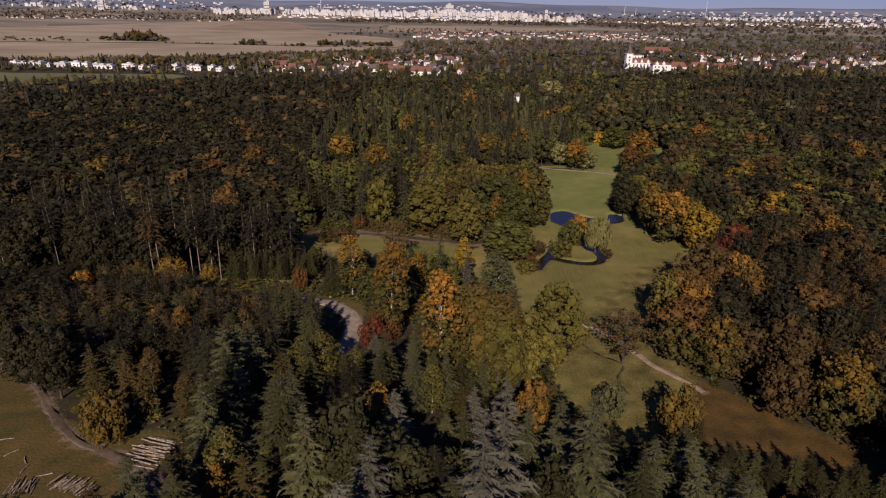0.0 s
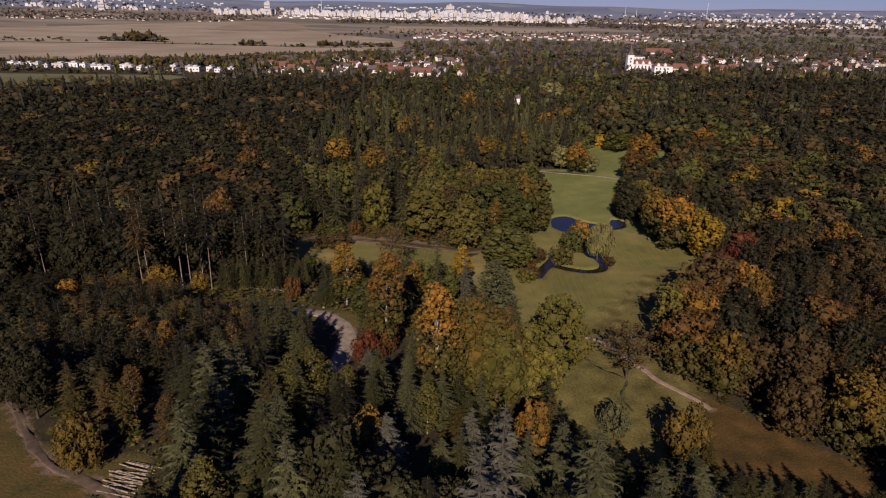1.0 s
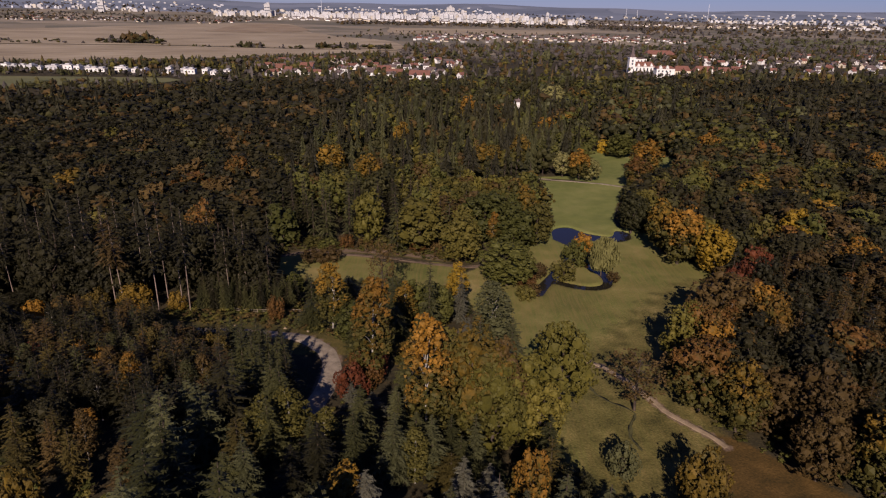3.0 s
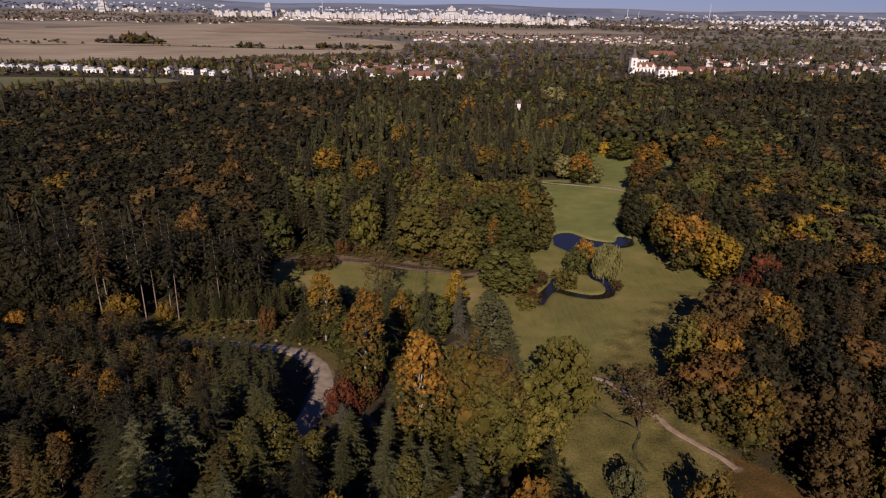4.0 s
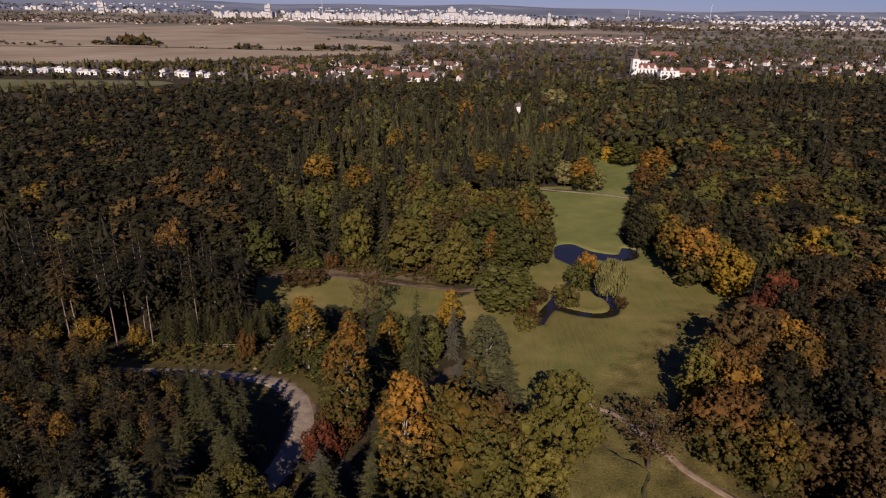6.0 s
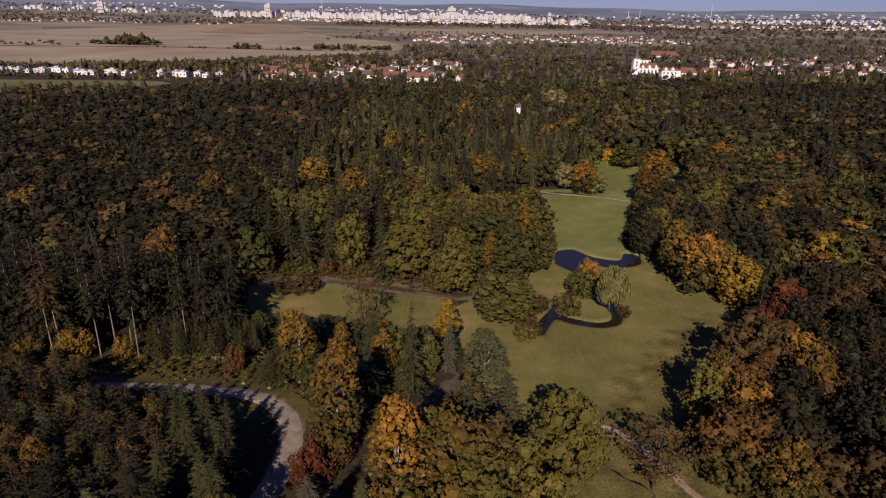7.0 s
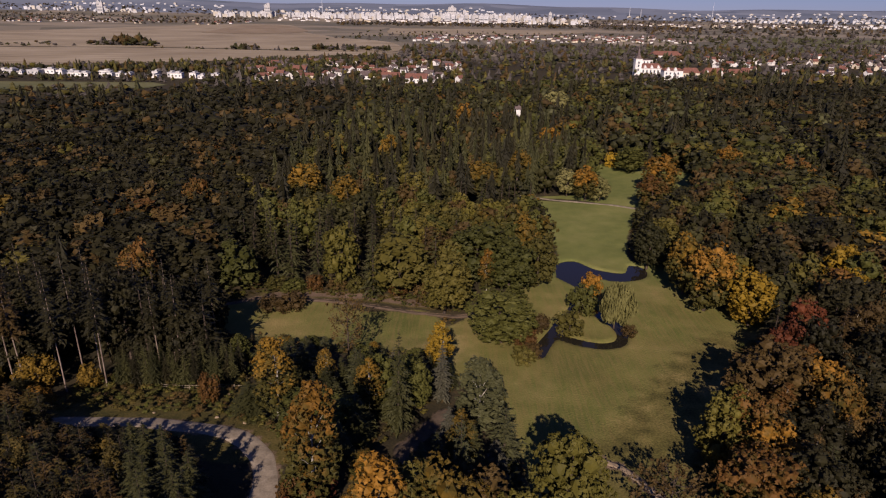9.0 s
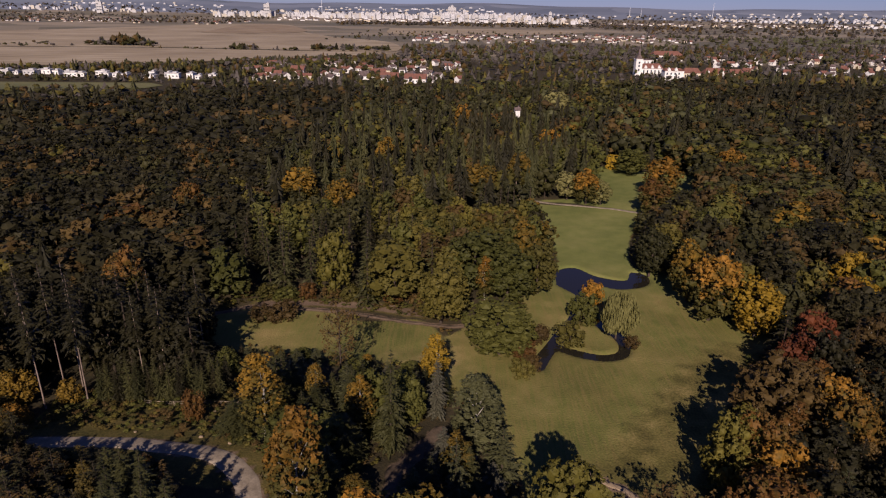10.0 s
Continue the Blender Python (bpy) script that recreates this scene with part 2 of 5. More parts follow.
def mesh_of(name, verts, faces, mats, index=None, smooth=False, tint=None):
    """A mesh from arrays; faces is a list of arrays with three or four corners a row."""
    me = bpy.data.meshes.new(name)
    faces = [np.asarray(f, np.int32) for f in faces if len(f)]
    corners = np.concatenate([f.ravel() for f in faces])
    counts = np.concatenate([np.full(len(f), f.shape[1], np.int32) for f in faces])
    verts = np.asarray(verts, np.float32)
    me.vertices.add(len(verts))
    me.vertices.foreach_set("co", verts.ravel())
    me.loops.add(len(corners))
    me.loops.foreach_set("vertex_index", corners)
    me.polygons.add(len(counts))
    me.polygons.foreach_set("loop_start", np.concatenate([[0], np.cumsum(counts)[:-1]]).astype(np.int32))
    me.polygons.foreach_set("loop_total", counts)
    if index is not None:
        me.polygons.foreach_set("material_index", np.asarray(index, np.int32))
    me.polygons.foreach_set("use_smooth", np.full(len(counts), smooth))
    for m in mats:
        me.materials.append(m)
    if tint is not None:
        me.attributes.new("tint", "FLOAT", "POINT").data.foreach_set("value", np.asarray(tint, np.float32))
    me.update()
    me.validate()
    return me


def part(name, me, parent, label=""):
    ob = new(name, me)
    ob.parent = parent
    return tagged(ob, label)


class Shape:
    """Gathers verts and faces of one mesh."""

    def __init__(self):
        self.v, self.t, self.q, self.n = [], [], [], 0

    def add(self, verts, tris=(), quads=()):
        verts = np.asarray(verts, float).reshape(-1, 3)
        if len(tris):
            self.t.append(np.asarray(tris).reshape(-1, 3) + self.n)
        if len(quads):
            self.q.append(np.asarray(quads).reshape(-1, 4) + self.n)
        self.v.append(verts)
        self.n += len(verts)
        return self

    def arrays(self):
        t = np.concatenate(self.t) if self.t else np.zeros((0, 3), int)
        q = np.concatenate(self.q) if self.q else np.zeros((0, 4), int)
        return np.concatenate(self.v), t, q

    def mesh(self, name, *mats, smooth=False):
        v, t, q = self.arrays()
        return mesh_of(name, v, [t, q], mats, smooth=smooth)

    def tube(self, points, radii, sides=6):
        points = np.asarray(points, float)
        rings = []
        for i, (p, r) in enumerate(zip(points, radii)):
            d = points[min(i + 1, len(points) - 1)] - points[max(i - 1, 0)]
            d = d / np.linalg.norm(d)
            a = np.cross(d, (1, 0, 0) if abs(d[0]) < 0.8 else (0, 1, 0))
            a /= np.linalg.norm(a)
            b = np.cross(d, a)
            w = np.arange(sides) / sides * 2 * np.pi
            rings.append(p + r * (np.cos(w)[:, None] * a + np.sin(w)[:, None] * b))
        quads = [[i * sides + j, i * sides + (j + 1) % sides, (i + 1) * sides + (j + 1) % sides, (i + 1) * sides + j] for i in range(len(points) - 1) for j in range(sides)]
        return self.add(np.concatenate(rings), quads=quads)

    def box(self, x0, y0, z0, x1, y1, z1):
        v = [(x, y, z) for z in (z0, z1) for x, y in ((x0, y0), (x1, y0), (x1, y1), (x0, y1))]
        return self.add(v, quads=[(3, 2, 1, 0), (4, 5, 6, 7), (0, 1, 5, 4), (1, 2, 6, 5), (2, 3, 7, 6), (3, 0, 4, 7)])

    def gable(self, x0, y0, x1, y1, z, rise, over=0.5, thick=0.25):
        """A pitched roof with its ridge along x and eaves that stand out."""
        ym = (y0 + y1) / 2
        y0, y1, x0, x1 = y0 - over, y1 + over, x0 - over, x1 + over
        v = [(x, y, zz) for x in (x0, x1) for y, zz in ((y0, z - thick), (ym, z + rise - thick), (y1, z - thick), (y1, z), (ym, z + rise), (y0, z))]
        quads = [(i, (i + 1) % 6, (i + 1) % 6 + 6, i + 6) for i in range(6)]
        return self.add(v, quads=quads + [(0, 5, 4, 1), (1, 4, 3, 2), (6, 7, 10, 11), (7, 8, 9, 10)])

    def hip(self, x0, y0, x1, y1, z, rise, over=0.6, ridge=0.4):
        cx, cy, half = (x0 + x1) / 2, (y0 + y1) / 2, (x1 - x0) * ridge / 2
        x0, y0, x1, y1 = x0 - over, y0 - over, x1 + over, y1 + over
        v = [(x0, y0, z), (x1, y0, z), (x1, y1, z), (x0, y1, z), (cx - half, cy, z + rise), (cx + half, cy, z + rise)]
        return self.add(v, tris=[(0, 4, 3), (1, 2, 5)], quads=[(0, 1, 5, 4), (2, 3, 4, 5), (3, 2, 1, 0)])


def unit(v):
    return v / np.maximum(np.linalg.norm(v, axis=-1, keepdims=True), 1e-9)


def cards(shape, p, nrm, size, g, tris=False, droop=0.0, stretch=1.0):
    """Leaf clumps: one small bent facet for each place p, facing nrm."""
    k = len(p)
    t = unit(np.cross(nrm, g.normal(size=(k, 3))))
    if droop:
        t = unit(t * (1 - droop) + np.array((0, 0, -1.0)) * droop)
    b = unit(np.cross(nrm, t))
    s = (size * g.uniform(0.6, 1.35, k))[:, None]
    t, b, nn = t * s * stretch, b * s / stretch**0.5, unit(nrm) * s
    if tris:
        v = np.stack([p + t, p - 0.6 * t + 0.85 * b - 0.25 * nn, p - 0.6 * t - 0.85 * b - 0.25 * nn], 1)
        shape.add(v, tris=np.arange(3 * k).reshape(k, 3))
    else:
        j = g.uniform(-0.3, 0.3, (k, 1))
        v = np.stack([p + t - 0.2 * nn, p + b * 0.8 + j * t, p - t - 0.3 * nn, p - b * 0.8 - j * t], 1)
        shape.add(v, quads=np.arange(4 * k).reshape(k, 4))


GOLDEN = (1 + 5**0.5) / 2
ICO_V = unit(np.array([(-1, GOLDEN, 0), (1, GOLDEN, 0), (-1, -GOLDEN, 0), (1, -GOLDEN, 0), (0, -1, GOLDEN), (0, 1, GOLDEN), (0, -1, -GOLDEN), (0, 1, -GOLDEN), (GOLDEN, 0, -1), (GOLDEN, 0, 1), (-GOLDEN, 0, -1), (-GOLDEN, 0, 1)]))
ICO_F = np.array([(0, 11, 5), (0, 5, 1), (0, 1, 7), (0, 7, 10), (0, 10, 11), (1, 5, 9), (5, 11, 4), (11, 10, 2), (10, 7, 6), (7, 1, 8), (3, 9, 4), (3, 4, 2), (3, 2, 6), (3, 6, 8), (3, 8, 9), (4, 9, 5), (2, 4, 11), (6, 2, 10), (8, 6, 7), (9, 8, 1)])


def broadleaf(seed, height=20.0, radius=6.0, base=0.22, lobes=18, leaves=1000, leaf=0.5, lobe=0.42, tris=False, droop=0.0, stretch=1.0, top=1.0, cores=1, stem=1.0, loose=0.6, clumps=0, dome=0.5, spread=0.12, deep=(0.52, 0.8), body=(0.5, 0.78)):
    """A crown of lobes thick with leaf clumps, and the trunk with its limbs. top under 1 narrows the crown upwards; dome under 0.5 broadens it;
    clumps gathers the leaves into so many tufts."""
    g = np.random.default_rng(seed)
    crown, wood = Shape(), Shape()
    cz, rz = height * (1 + base) / 2, height * (1 - base) / 2
    i = np.arange(lobes) + 0.5
    up = 1 - 1.85 * i / lobes
    turn = i * 2.39996 + g.uniform(0, 6)
    flat = np.clip(1 - up**2, 0, 1) ** dome
    reach = g.uniform(*deep, lobes)
    c = np.stack([np.cos(turn) * flat, np.sin(turn) * flat, up], -1) * reach[:, None]
    narrow = 1 - (1 - top) * (c[:, 2] + 1) / 2
    c *= np.stack([radius * narrow, radius * narrow, np.full(lobes, rz)], -1)
    c[:, 2] += cz
    lr = radius * lobe * g.uniform(0.68, 1.28, lobes) * (0.55 + 0.45 * narrow)
    mid = np.array((0, 0, cz))
    for k in range(0, lobes, cores):
        crown.add(ICO_V * lr[k] * g.uniform(*body, (12, 1)) * (1, 1, 1.1) + c[k], tris=ICO_F)
    share = lr**2 / (lr**2).sum()
    count = clumps or leaves
    which = g.choice(lobes, count, p=share)
    d = unit(g.normal(size=(count, 3)) + 0.75 * unit(c[which] - mid) + (0, 0, 0.15))
    p = c[which] + d * (lr[which] * g.uniform(loose, 1.5 - loose / 2, count))[:, None] * (1, 1, 1.12)
    if clumps:
        owner = np.repeat(np.arange(clumps), max(1, leaves // clumps))
        out = unit(g.normal(size=(len(owner), 3)) + 0.9 * d[owner] + (0, 0, 0.25))
        size = radius * spread * g.uniform(0.65, 1.35, clumps)
        p = p[owner] + out * (size[owner] * g.uniform(0.55, 1.0, len(owner)))[:, None] * (1, 1, 0.85)
        d = unit(out + 0.5 * d[owner])
        noise_of_leaf = 0.3
    else:
        noise_of_leaf = 0.5
    cards(crown, p, unit(d + noise_of_leaf * g.normal(size=(len(p), 3))), leaf, g, tris, droop, stretch)
    r0 = (height * 0.014 + 0.06) * stem
    bend = g.normal(size=2) * 0.02 * height
    wood.tube([(0, 0, -0.4), (bend[0] * 0.2, bend[1] * 0.2, height * 0.12), (bend[0] * 0.6, bend[1] * 0.6, height * 0.4), (bend[0], bend[1], height * 0.72)], [r0 * 1.4, r0, r0 * 0.75, r0 * 0.25], 7)
    for k in range(0, lobes, max(1, lobes // 7)):
        z = min(c[k][2] * 0.75, height * 0.55)
        s = np.array((bend[0] * z / height, bend[1] * z / height, z))
        wood.tube([s, s * 0.5 + c[k] * 0.5 + (0, 0, 0.3), c[k]], [r0 * 0.5, r0 * 0.3, r0 * 0.12], 5)
    return crown, wood


def conifer(seed, height=22.0, radius=4.0, base=0.05, levels=25, spokes=9, fringe=4, droop=0.38, rise=0.12, ragged=0.34, slim=0.8, stem=1.0):
    """Whorls of drooping boughs round a straight stem, each a ridge with twigs that hang from both sides."""
    g = np.random.default_rng(seed)
    crown, wood = Shape(), Shape()
    verts, tris = [], []
    down = np.array((0, 0, 1.0))
    for k in range(levels):
        f = (k + g.uniform(0, 0.5)) / levels
        z = height * (base + (1 - base) * f * 0.985)
        length = radius * ((1 - f) ** slim) * (0.6 + 0.4 * min(1, f / 0.12 + 0.3)) + 0.15
        count = max(4, int(spokes * (1 - 0.45 * f)))
        for w in np.arange(count) / count * 2 * np.pi + g.uniform(0, 6):
            w += g.normal() * 0.25
            reach = length * g.uniform(1 - ragged * 1.6, 1 + ragged)
            out, side = np.array((math.cos(w), math.sin(w), 0)), np.array((-math.sin(w), math.cos(w), 0))
            sag = reach * droop * g.uniform(0.6, 1.4) * (1 - 0.75 * f)
            p0 = np.array((0, 0, z + g.normal() * 0.2))
            p1 = p0 + out * reach * 0.55 + down * (reach * rise - 0.15 * sag)
            p2 = p0 + out * reach + down * (reach * rise * 0.8 - sag)
            half = reach * g.uniform(0.08, 0.13) + 0.07
            if not fringe:
                half *= 1.6
            hang = half * g.uniform(0.3, 0.7)
            l1, r1 = p1 + side * half - down * hang - out * half * 0.3, p1 - side * half - down * hang - out * half * 0.3
            s = len(verts)
            verts += [p0, p1, p2, l1, r1]
            tris += [(s, s + 3, s + 1), (s, s + 1, s + 4), (s + 1, s + 3, s + 2), (s + 1, s + 2, s + 4)]
            for j in range(2 * fringe):
                e = 1 if j % 2 else -1
                u = (j // 2 + g.uniform(0.5, 1.2)) / (fringe + 0.4)
                q = p0 + (p1 - p0) * (u / 0.55) if u < 0.55 else p1 + (p2 - p1) * ((u - 0.55) / 0.45)
                far = reach * 0.3 * (1.15 - 0.7 * u) * g.uniform(0.7, 1.3) + 0.12
                tip = q + side * e * far + out * far * g.uniform(0.3, 0.9) - down * far * g.uniform(0.15, 0.65)
                s = len(verts)
                verts += [q - out * far * 0.28, q + out * far * 0.32, tip]
                tris += [(s, s + 1, s + 2) if e < 0 else (s + 1, s, s + 2)]
    crown.add(verts, tris=tris)
    r0 = (height * 0.011 + 0.04) * stem
    wood.tube([(0, 0, -0.4), (0, 0, height * 0.1), (0, 0, height * 0.6), (0, 0, height * 0.99)], [r0 * 1.25, r0, r0 * 0.55, 0.02], 7)
    return crown, wood


def spire(seed, height=22.0, radius=4.0, base=0.08, skirts=8, sides=9):
    """A distant conifer: ragged skirts of boughs, one above another, round a stem."""
    g = np.random.default_rng(seed)
    crown = Shape()
    for k in range(skirts):
        f = k / skirts
        z0 = height * (base + (1 - base) * f)
        z1 = min(height * (base + (1 - base) * (f + 1.75 / skirts)), height)
        w = (np.arange(2 * sides) + g.uniform(-0.3, 0.3, 2 * sides)) / (2 * sides) * 2 * np.pi
        r = radius * (1 - f) ** 0.85 * np.where(np.arange(2 * sides) % 2, 0.5, 1.0) * g.uniform(0.6, 1.3, 2 * sides) * g.uniform(0.8, 1.15) + 0.1
        z = z0 + np.where(np.arange(2 * sides) % 2, 0.5, 0.0) * (z1 - z0) * 0.5 + g.normal(size=2 * sides) * 0.4
        v = np.column_stack([np.cos(w) * r, np.sin(w) * r, z])
        n = 2 * sides
        crown.add(np.vstack([v, (0, 0, z1)]), tris=[(i, (i + 1) % n, n) for i in range(n)])
    return crown


def bare_tree(seed, height=18.0, radius=5.0, leaves=1000):
    """A half-bare crown: forked twigs with few leaves left."""
    g = np.random.default_rng(seed)
    crown, wood = Shape(), Shape()
    wood.tube([(0, 0, -0.4), (0.1, 0, height * 0.3), (0, 0.1, height * 0.8)], [0.28, 0.2, 0.05], 7)
    tips = []
    for k in range(26):
        z = height * (0.22 + 0.6 * k / 26)
        w, r = k * 2.4 + g.uniform(-0.4, 0.4), radius * math.sin(math.pi * (0.18 + 0.72 * k / 26)) * g.uniform(0.7, 1.1)
        s, e = np.array((0, 0, z)), np.array((math.cos(w) * r, math.sin(w) * r, z + r * g.uniform(0.35, 0.8)))
        m = s * 0.45 + e * 0.55 - (0, 0, 0.2)
        wood.tube([s, m, e], [0.09, 0.06, 0.02], 4)
        for _ in range(5):
            a = s + (e - s) * g.uniform(0.4, 0.95)
            b = a + (e - s) * 0.2 + g.normal(size=3) * r * 0.17
            wood.tube([a, b], [0.035, 0.012], 3)
            tips.append(b)
        tips.append(e)
    tips = np.array(tips)
    p = tips[g.choice(len(tips), leaves)] + g.normal(size=(leaves, 3)) * 0.4
    cards(crown, p, unit(g.normal(size=(leaves, 3)) + (0, 0, 0.5)), 0.27, g)
    return crown, wood

# ---- lie of the land ----


def smooth(a, b, v):
    t = np.clip((v - a) / (b - a), 0, 1)
    return t * t * (3 - 2 * t)


def inside_distance(points, polygon):
    """Metres from the edge of a closed outline, positive inside."""
    p, q = np.asarray(points, float), np.asarray(polygon, float)
    best, odd = np.full(len(p), 1e9), np.zeros(len(p), bool)
    for a, b in zip(q, np.roll(q, -1, 0)):
        d = b - a
        t = np.clip(((p - a) @ d) / (d @ d), 0, 1)
        best = np.minimum(best, np.hypot(*(p - a - t[:, None] * d).T))
        cross = (a[1] > p[:, 1]) != (b[1] > p[:, 1])
        with np.errstate(divide="ignore", invalid="ignore"):
            odd ^= cross & (p[:, 0] < a[0] + (p[:, 1] - a[1]) * d[0] / (d[1] if d[1] else 1e-9))
    return np.where(odd, best, -best)


def line_distance(points, line):
    p, q = np.asarray(points, float), np.asarray(line, float)
    best = np.full(len(p), 1e9)
    for a, b in zip(q[:-1], q[1:]):
        d = b - a
        t = np.clip(((p - a) @ d) / (d @ d), 0, 1)
        best = np.minimum(best, np.hypot(*(p - a - t[:, None] * d).T))
    return best


def curve(points, step=1.0):
    """A smooth line through the points."""
    q = np.asarray(points, float)
    q = np.vstack([2 * q[0] - q[1], q, 2 * q[-1] - q[-2]])
    out = []
    for a, b, c, d in zip(q, q[1:], q[2:], q[3:]):
        n = max(2, int(np.linalg.norm(c - b) / step))
        t = np.arange(n)[:, None] / n
        out.append(0.5 * (2 * b + (c - a) * t + (2 * a - 5 * b + 4 * c - d) * t**2 + (3 * b - a - 3 * c + d) * t**3))
    return np.vstack([*out, q[-2:-1]])


MEADOW = curve([(47, 329), (66, 326), (89, 320), (75, 282), (70, 257), (79, 254), (80, 228), (91, 217), (93, 207), (81, 196), (70, 178), (61, 165), (53.5, 148), (57, 128), (56, 119), (50, 106), (38, 104), (29, 110), (24, 122), (24, 140), (22, 160), (21, 173), (24, 185), (28, 206), (33, 237), (45, 256), (47, 275), (44, 300)], 3)
UPPER_MEADOW = curve([(48, 335), (70, 330), (90, 322), (114, 346), (128, 364), (137, 386), (113, 391), (98, 402), (88, 396), (76, 340)], 3)
GLADE = curve([(-54, 217), (-44, 221), (-27, 221), (-14, 214), (1, 216), (8, 204), (4, 192), (-12, 194), (-29, 197), (-52, 199)], 3)
LOWER_MEADOW = curve([(25, 126), (31, 150), (43, 168), (58, 188), (76, 205), (90, 205), (70, 178), (58, 150), (58, 128), (55, 112), (47, 102), (34, 102), (27, 112)], 3)
STREAM_LAWN = curve([(9, 206), (6, 192), (11, 180), (20, 174), (27, 188), (30, 206), (29, 222), (18, 217)], 3)
DRY_FIELD = curve([(56, 126), (61, 124), (67, 117), (74, 109), (80, 102), (80, 92), (70, 90), (62, 96), (52, 99), (50, 106), (54, 113)], 3)
CLEARING = curve([(-96, 112), (-80, 107), (-66, 93), (-57, 87.5), (-50, 88.5), (-44, 86), (-43, 79), (-45, 71), (-60, 62), (-100, 66)], 3)
POND = curve([(43.0, 243), (45, 254), (51, 257), (57, 250), (65.5, 247), (69, 254), (73, 252), (72.5, 246), (68, 241.5), (61, 240.5), (54, 243.5), (48, 235)], 1.5)
STREAM = curve([(50, 238), (47.5, 229), (44.5, 220), (40.5, 213), (36.8, 206), (33, 199), (30.5, 193.5)], 1.5)
LOOP = curve([(36, 204), (42, 200), (47.5, 198.4), (52.6, 200.3), (54.4, 206), (53, 212), (50, 217), (46, 226)], 1.5)
ROAD = curve([(-75, 151), (-54, 153.4), (-42, 152.2), (-31.5, 150.0), (-24.2, 144), (-21, 136.5), (-20.4, 127), (-21.5, 119), (-23, 114)], 1)
PATH_FIELD = curve([(32, 158), (38, 153), (41.5, 150.3), (47.7, 139), (50.6, 132.6), (56.3, 125.7), (58.2, 122)], 1)
PATH_FAR = curve([(40, 337), (48, 333.5), (60, 329), (76, 325), (90, 319), (104, 312)], 1)
PATH_GLADE = curve([(-66, 214), (-53, 218.5), (-46, 222.5), (-31, 221.8), (-21, 220.3), (-12, 218), (1, 214.5), (12, 213), (24, 222)], 1)
TRACK = curve([(-92, 116), (-77, 104), (-66, 92), (-58.6, 85.3), (-51.6, 82), (-45, 78), (-38, 70)], 1)
RIDE = curve([(-3, 132), (-0.5, 142), (0.5, 149), (4, 157), (8, 166)], 1)
BANK = curve([(-46, 223.5), (-20, 223), (4, 217.5), (6, 221), (-18, 227.5), (-46, 227)], 3)
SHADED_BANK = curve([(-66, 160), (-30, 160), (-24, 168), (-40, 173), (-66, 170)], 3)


def water_distance(xy):
    """Metres from the water's edge, positive in the water."""
    d = inside_distance(xy, POND)
    d = np.maximum(d, 1.6 - line_distance(xy, STREAM))
    return np.maximum(d, 1.35 - line_distance(xy, LOOP))


def land(x, y):
    x, y = np.asarray(x, float), np.asarray(y, float)
    hill = np.interp(y, [60, 90, 130, 150, 170, 200], [14, 12.5, 8.5, 7.3, 3.5, 0]) * (1 - smooth(-12, 22, x))
    far = np.clip((np.hypot(x * 0.55, y) - 3250) / 1700, 0, 1.2) ** 1.6 * 76
    far = far + far / 62 * 5 * (np.sin(x * 0.0021 + 1) + 0.6 * np.sin(x * 0.0057))
    close = (np.abs(x) < 200) & (y < 450) & (y > 20)
    return hill + np.maximum(far, 0) + close * 0.12 * np.sin(x * 0.31 + 0.7 * np.sin(y * 0.23)) * np.sin(y * 0.27)


def axis(a, b, step, low, high, growth=1.07):
    """Grid lines: even from a to b, then wider and wider out to low and high."""
    lines = list(np.arange(a, b + 0.1, step))
    s = step
    while lines[-1] < high:
        s *= growth
        lines.append(lines[-1] + s)
    s = step
    while lines[0] > low:
        s *= growth
        lines.insert(0, lines[0] - s)
    return np.array(lines)


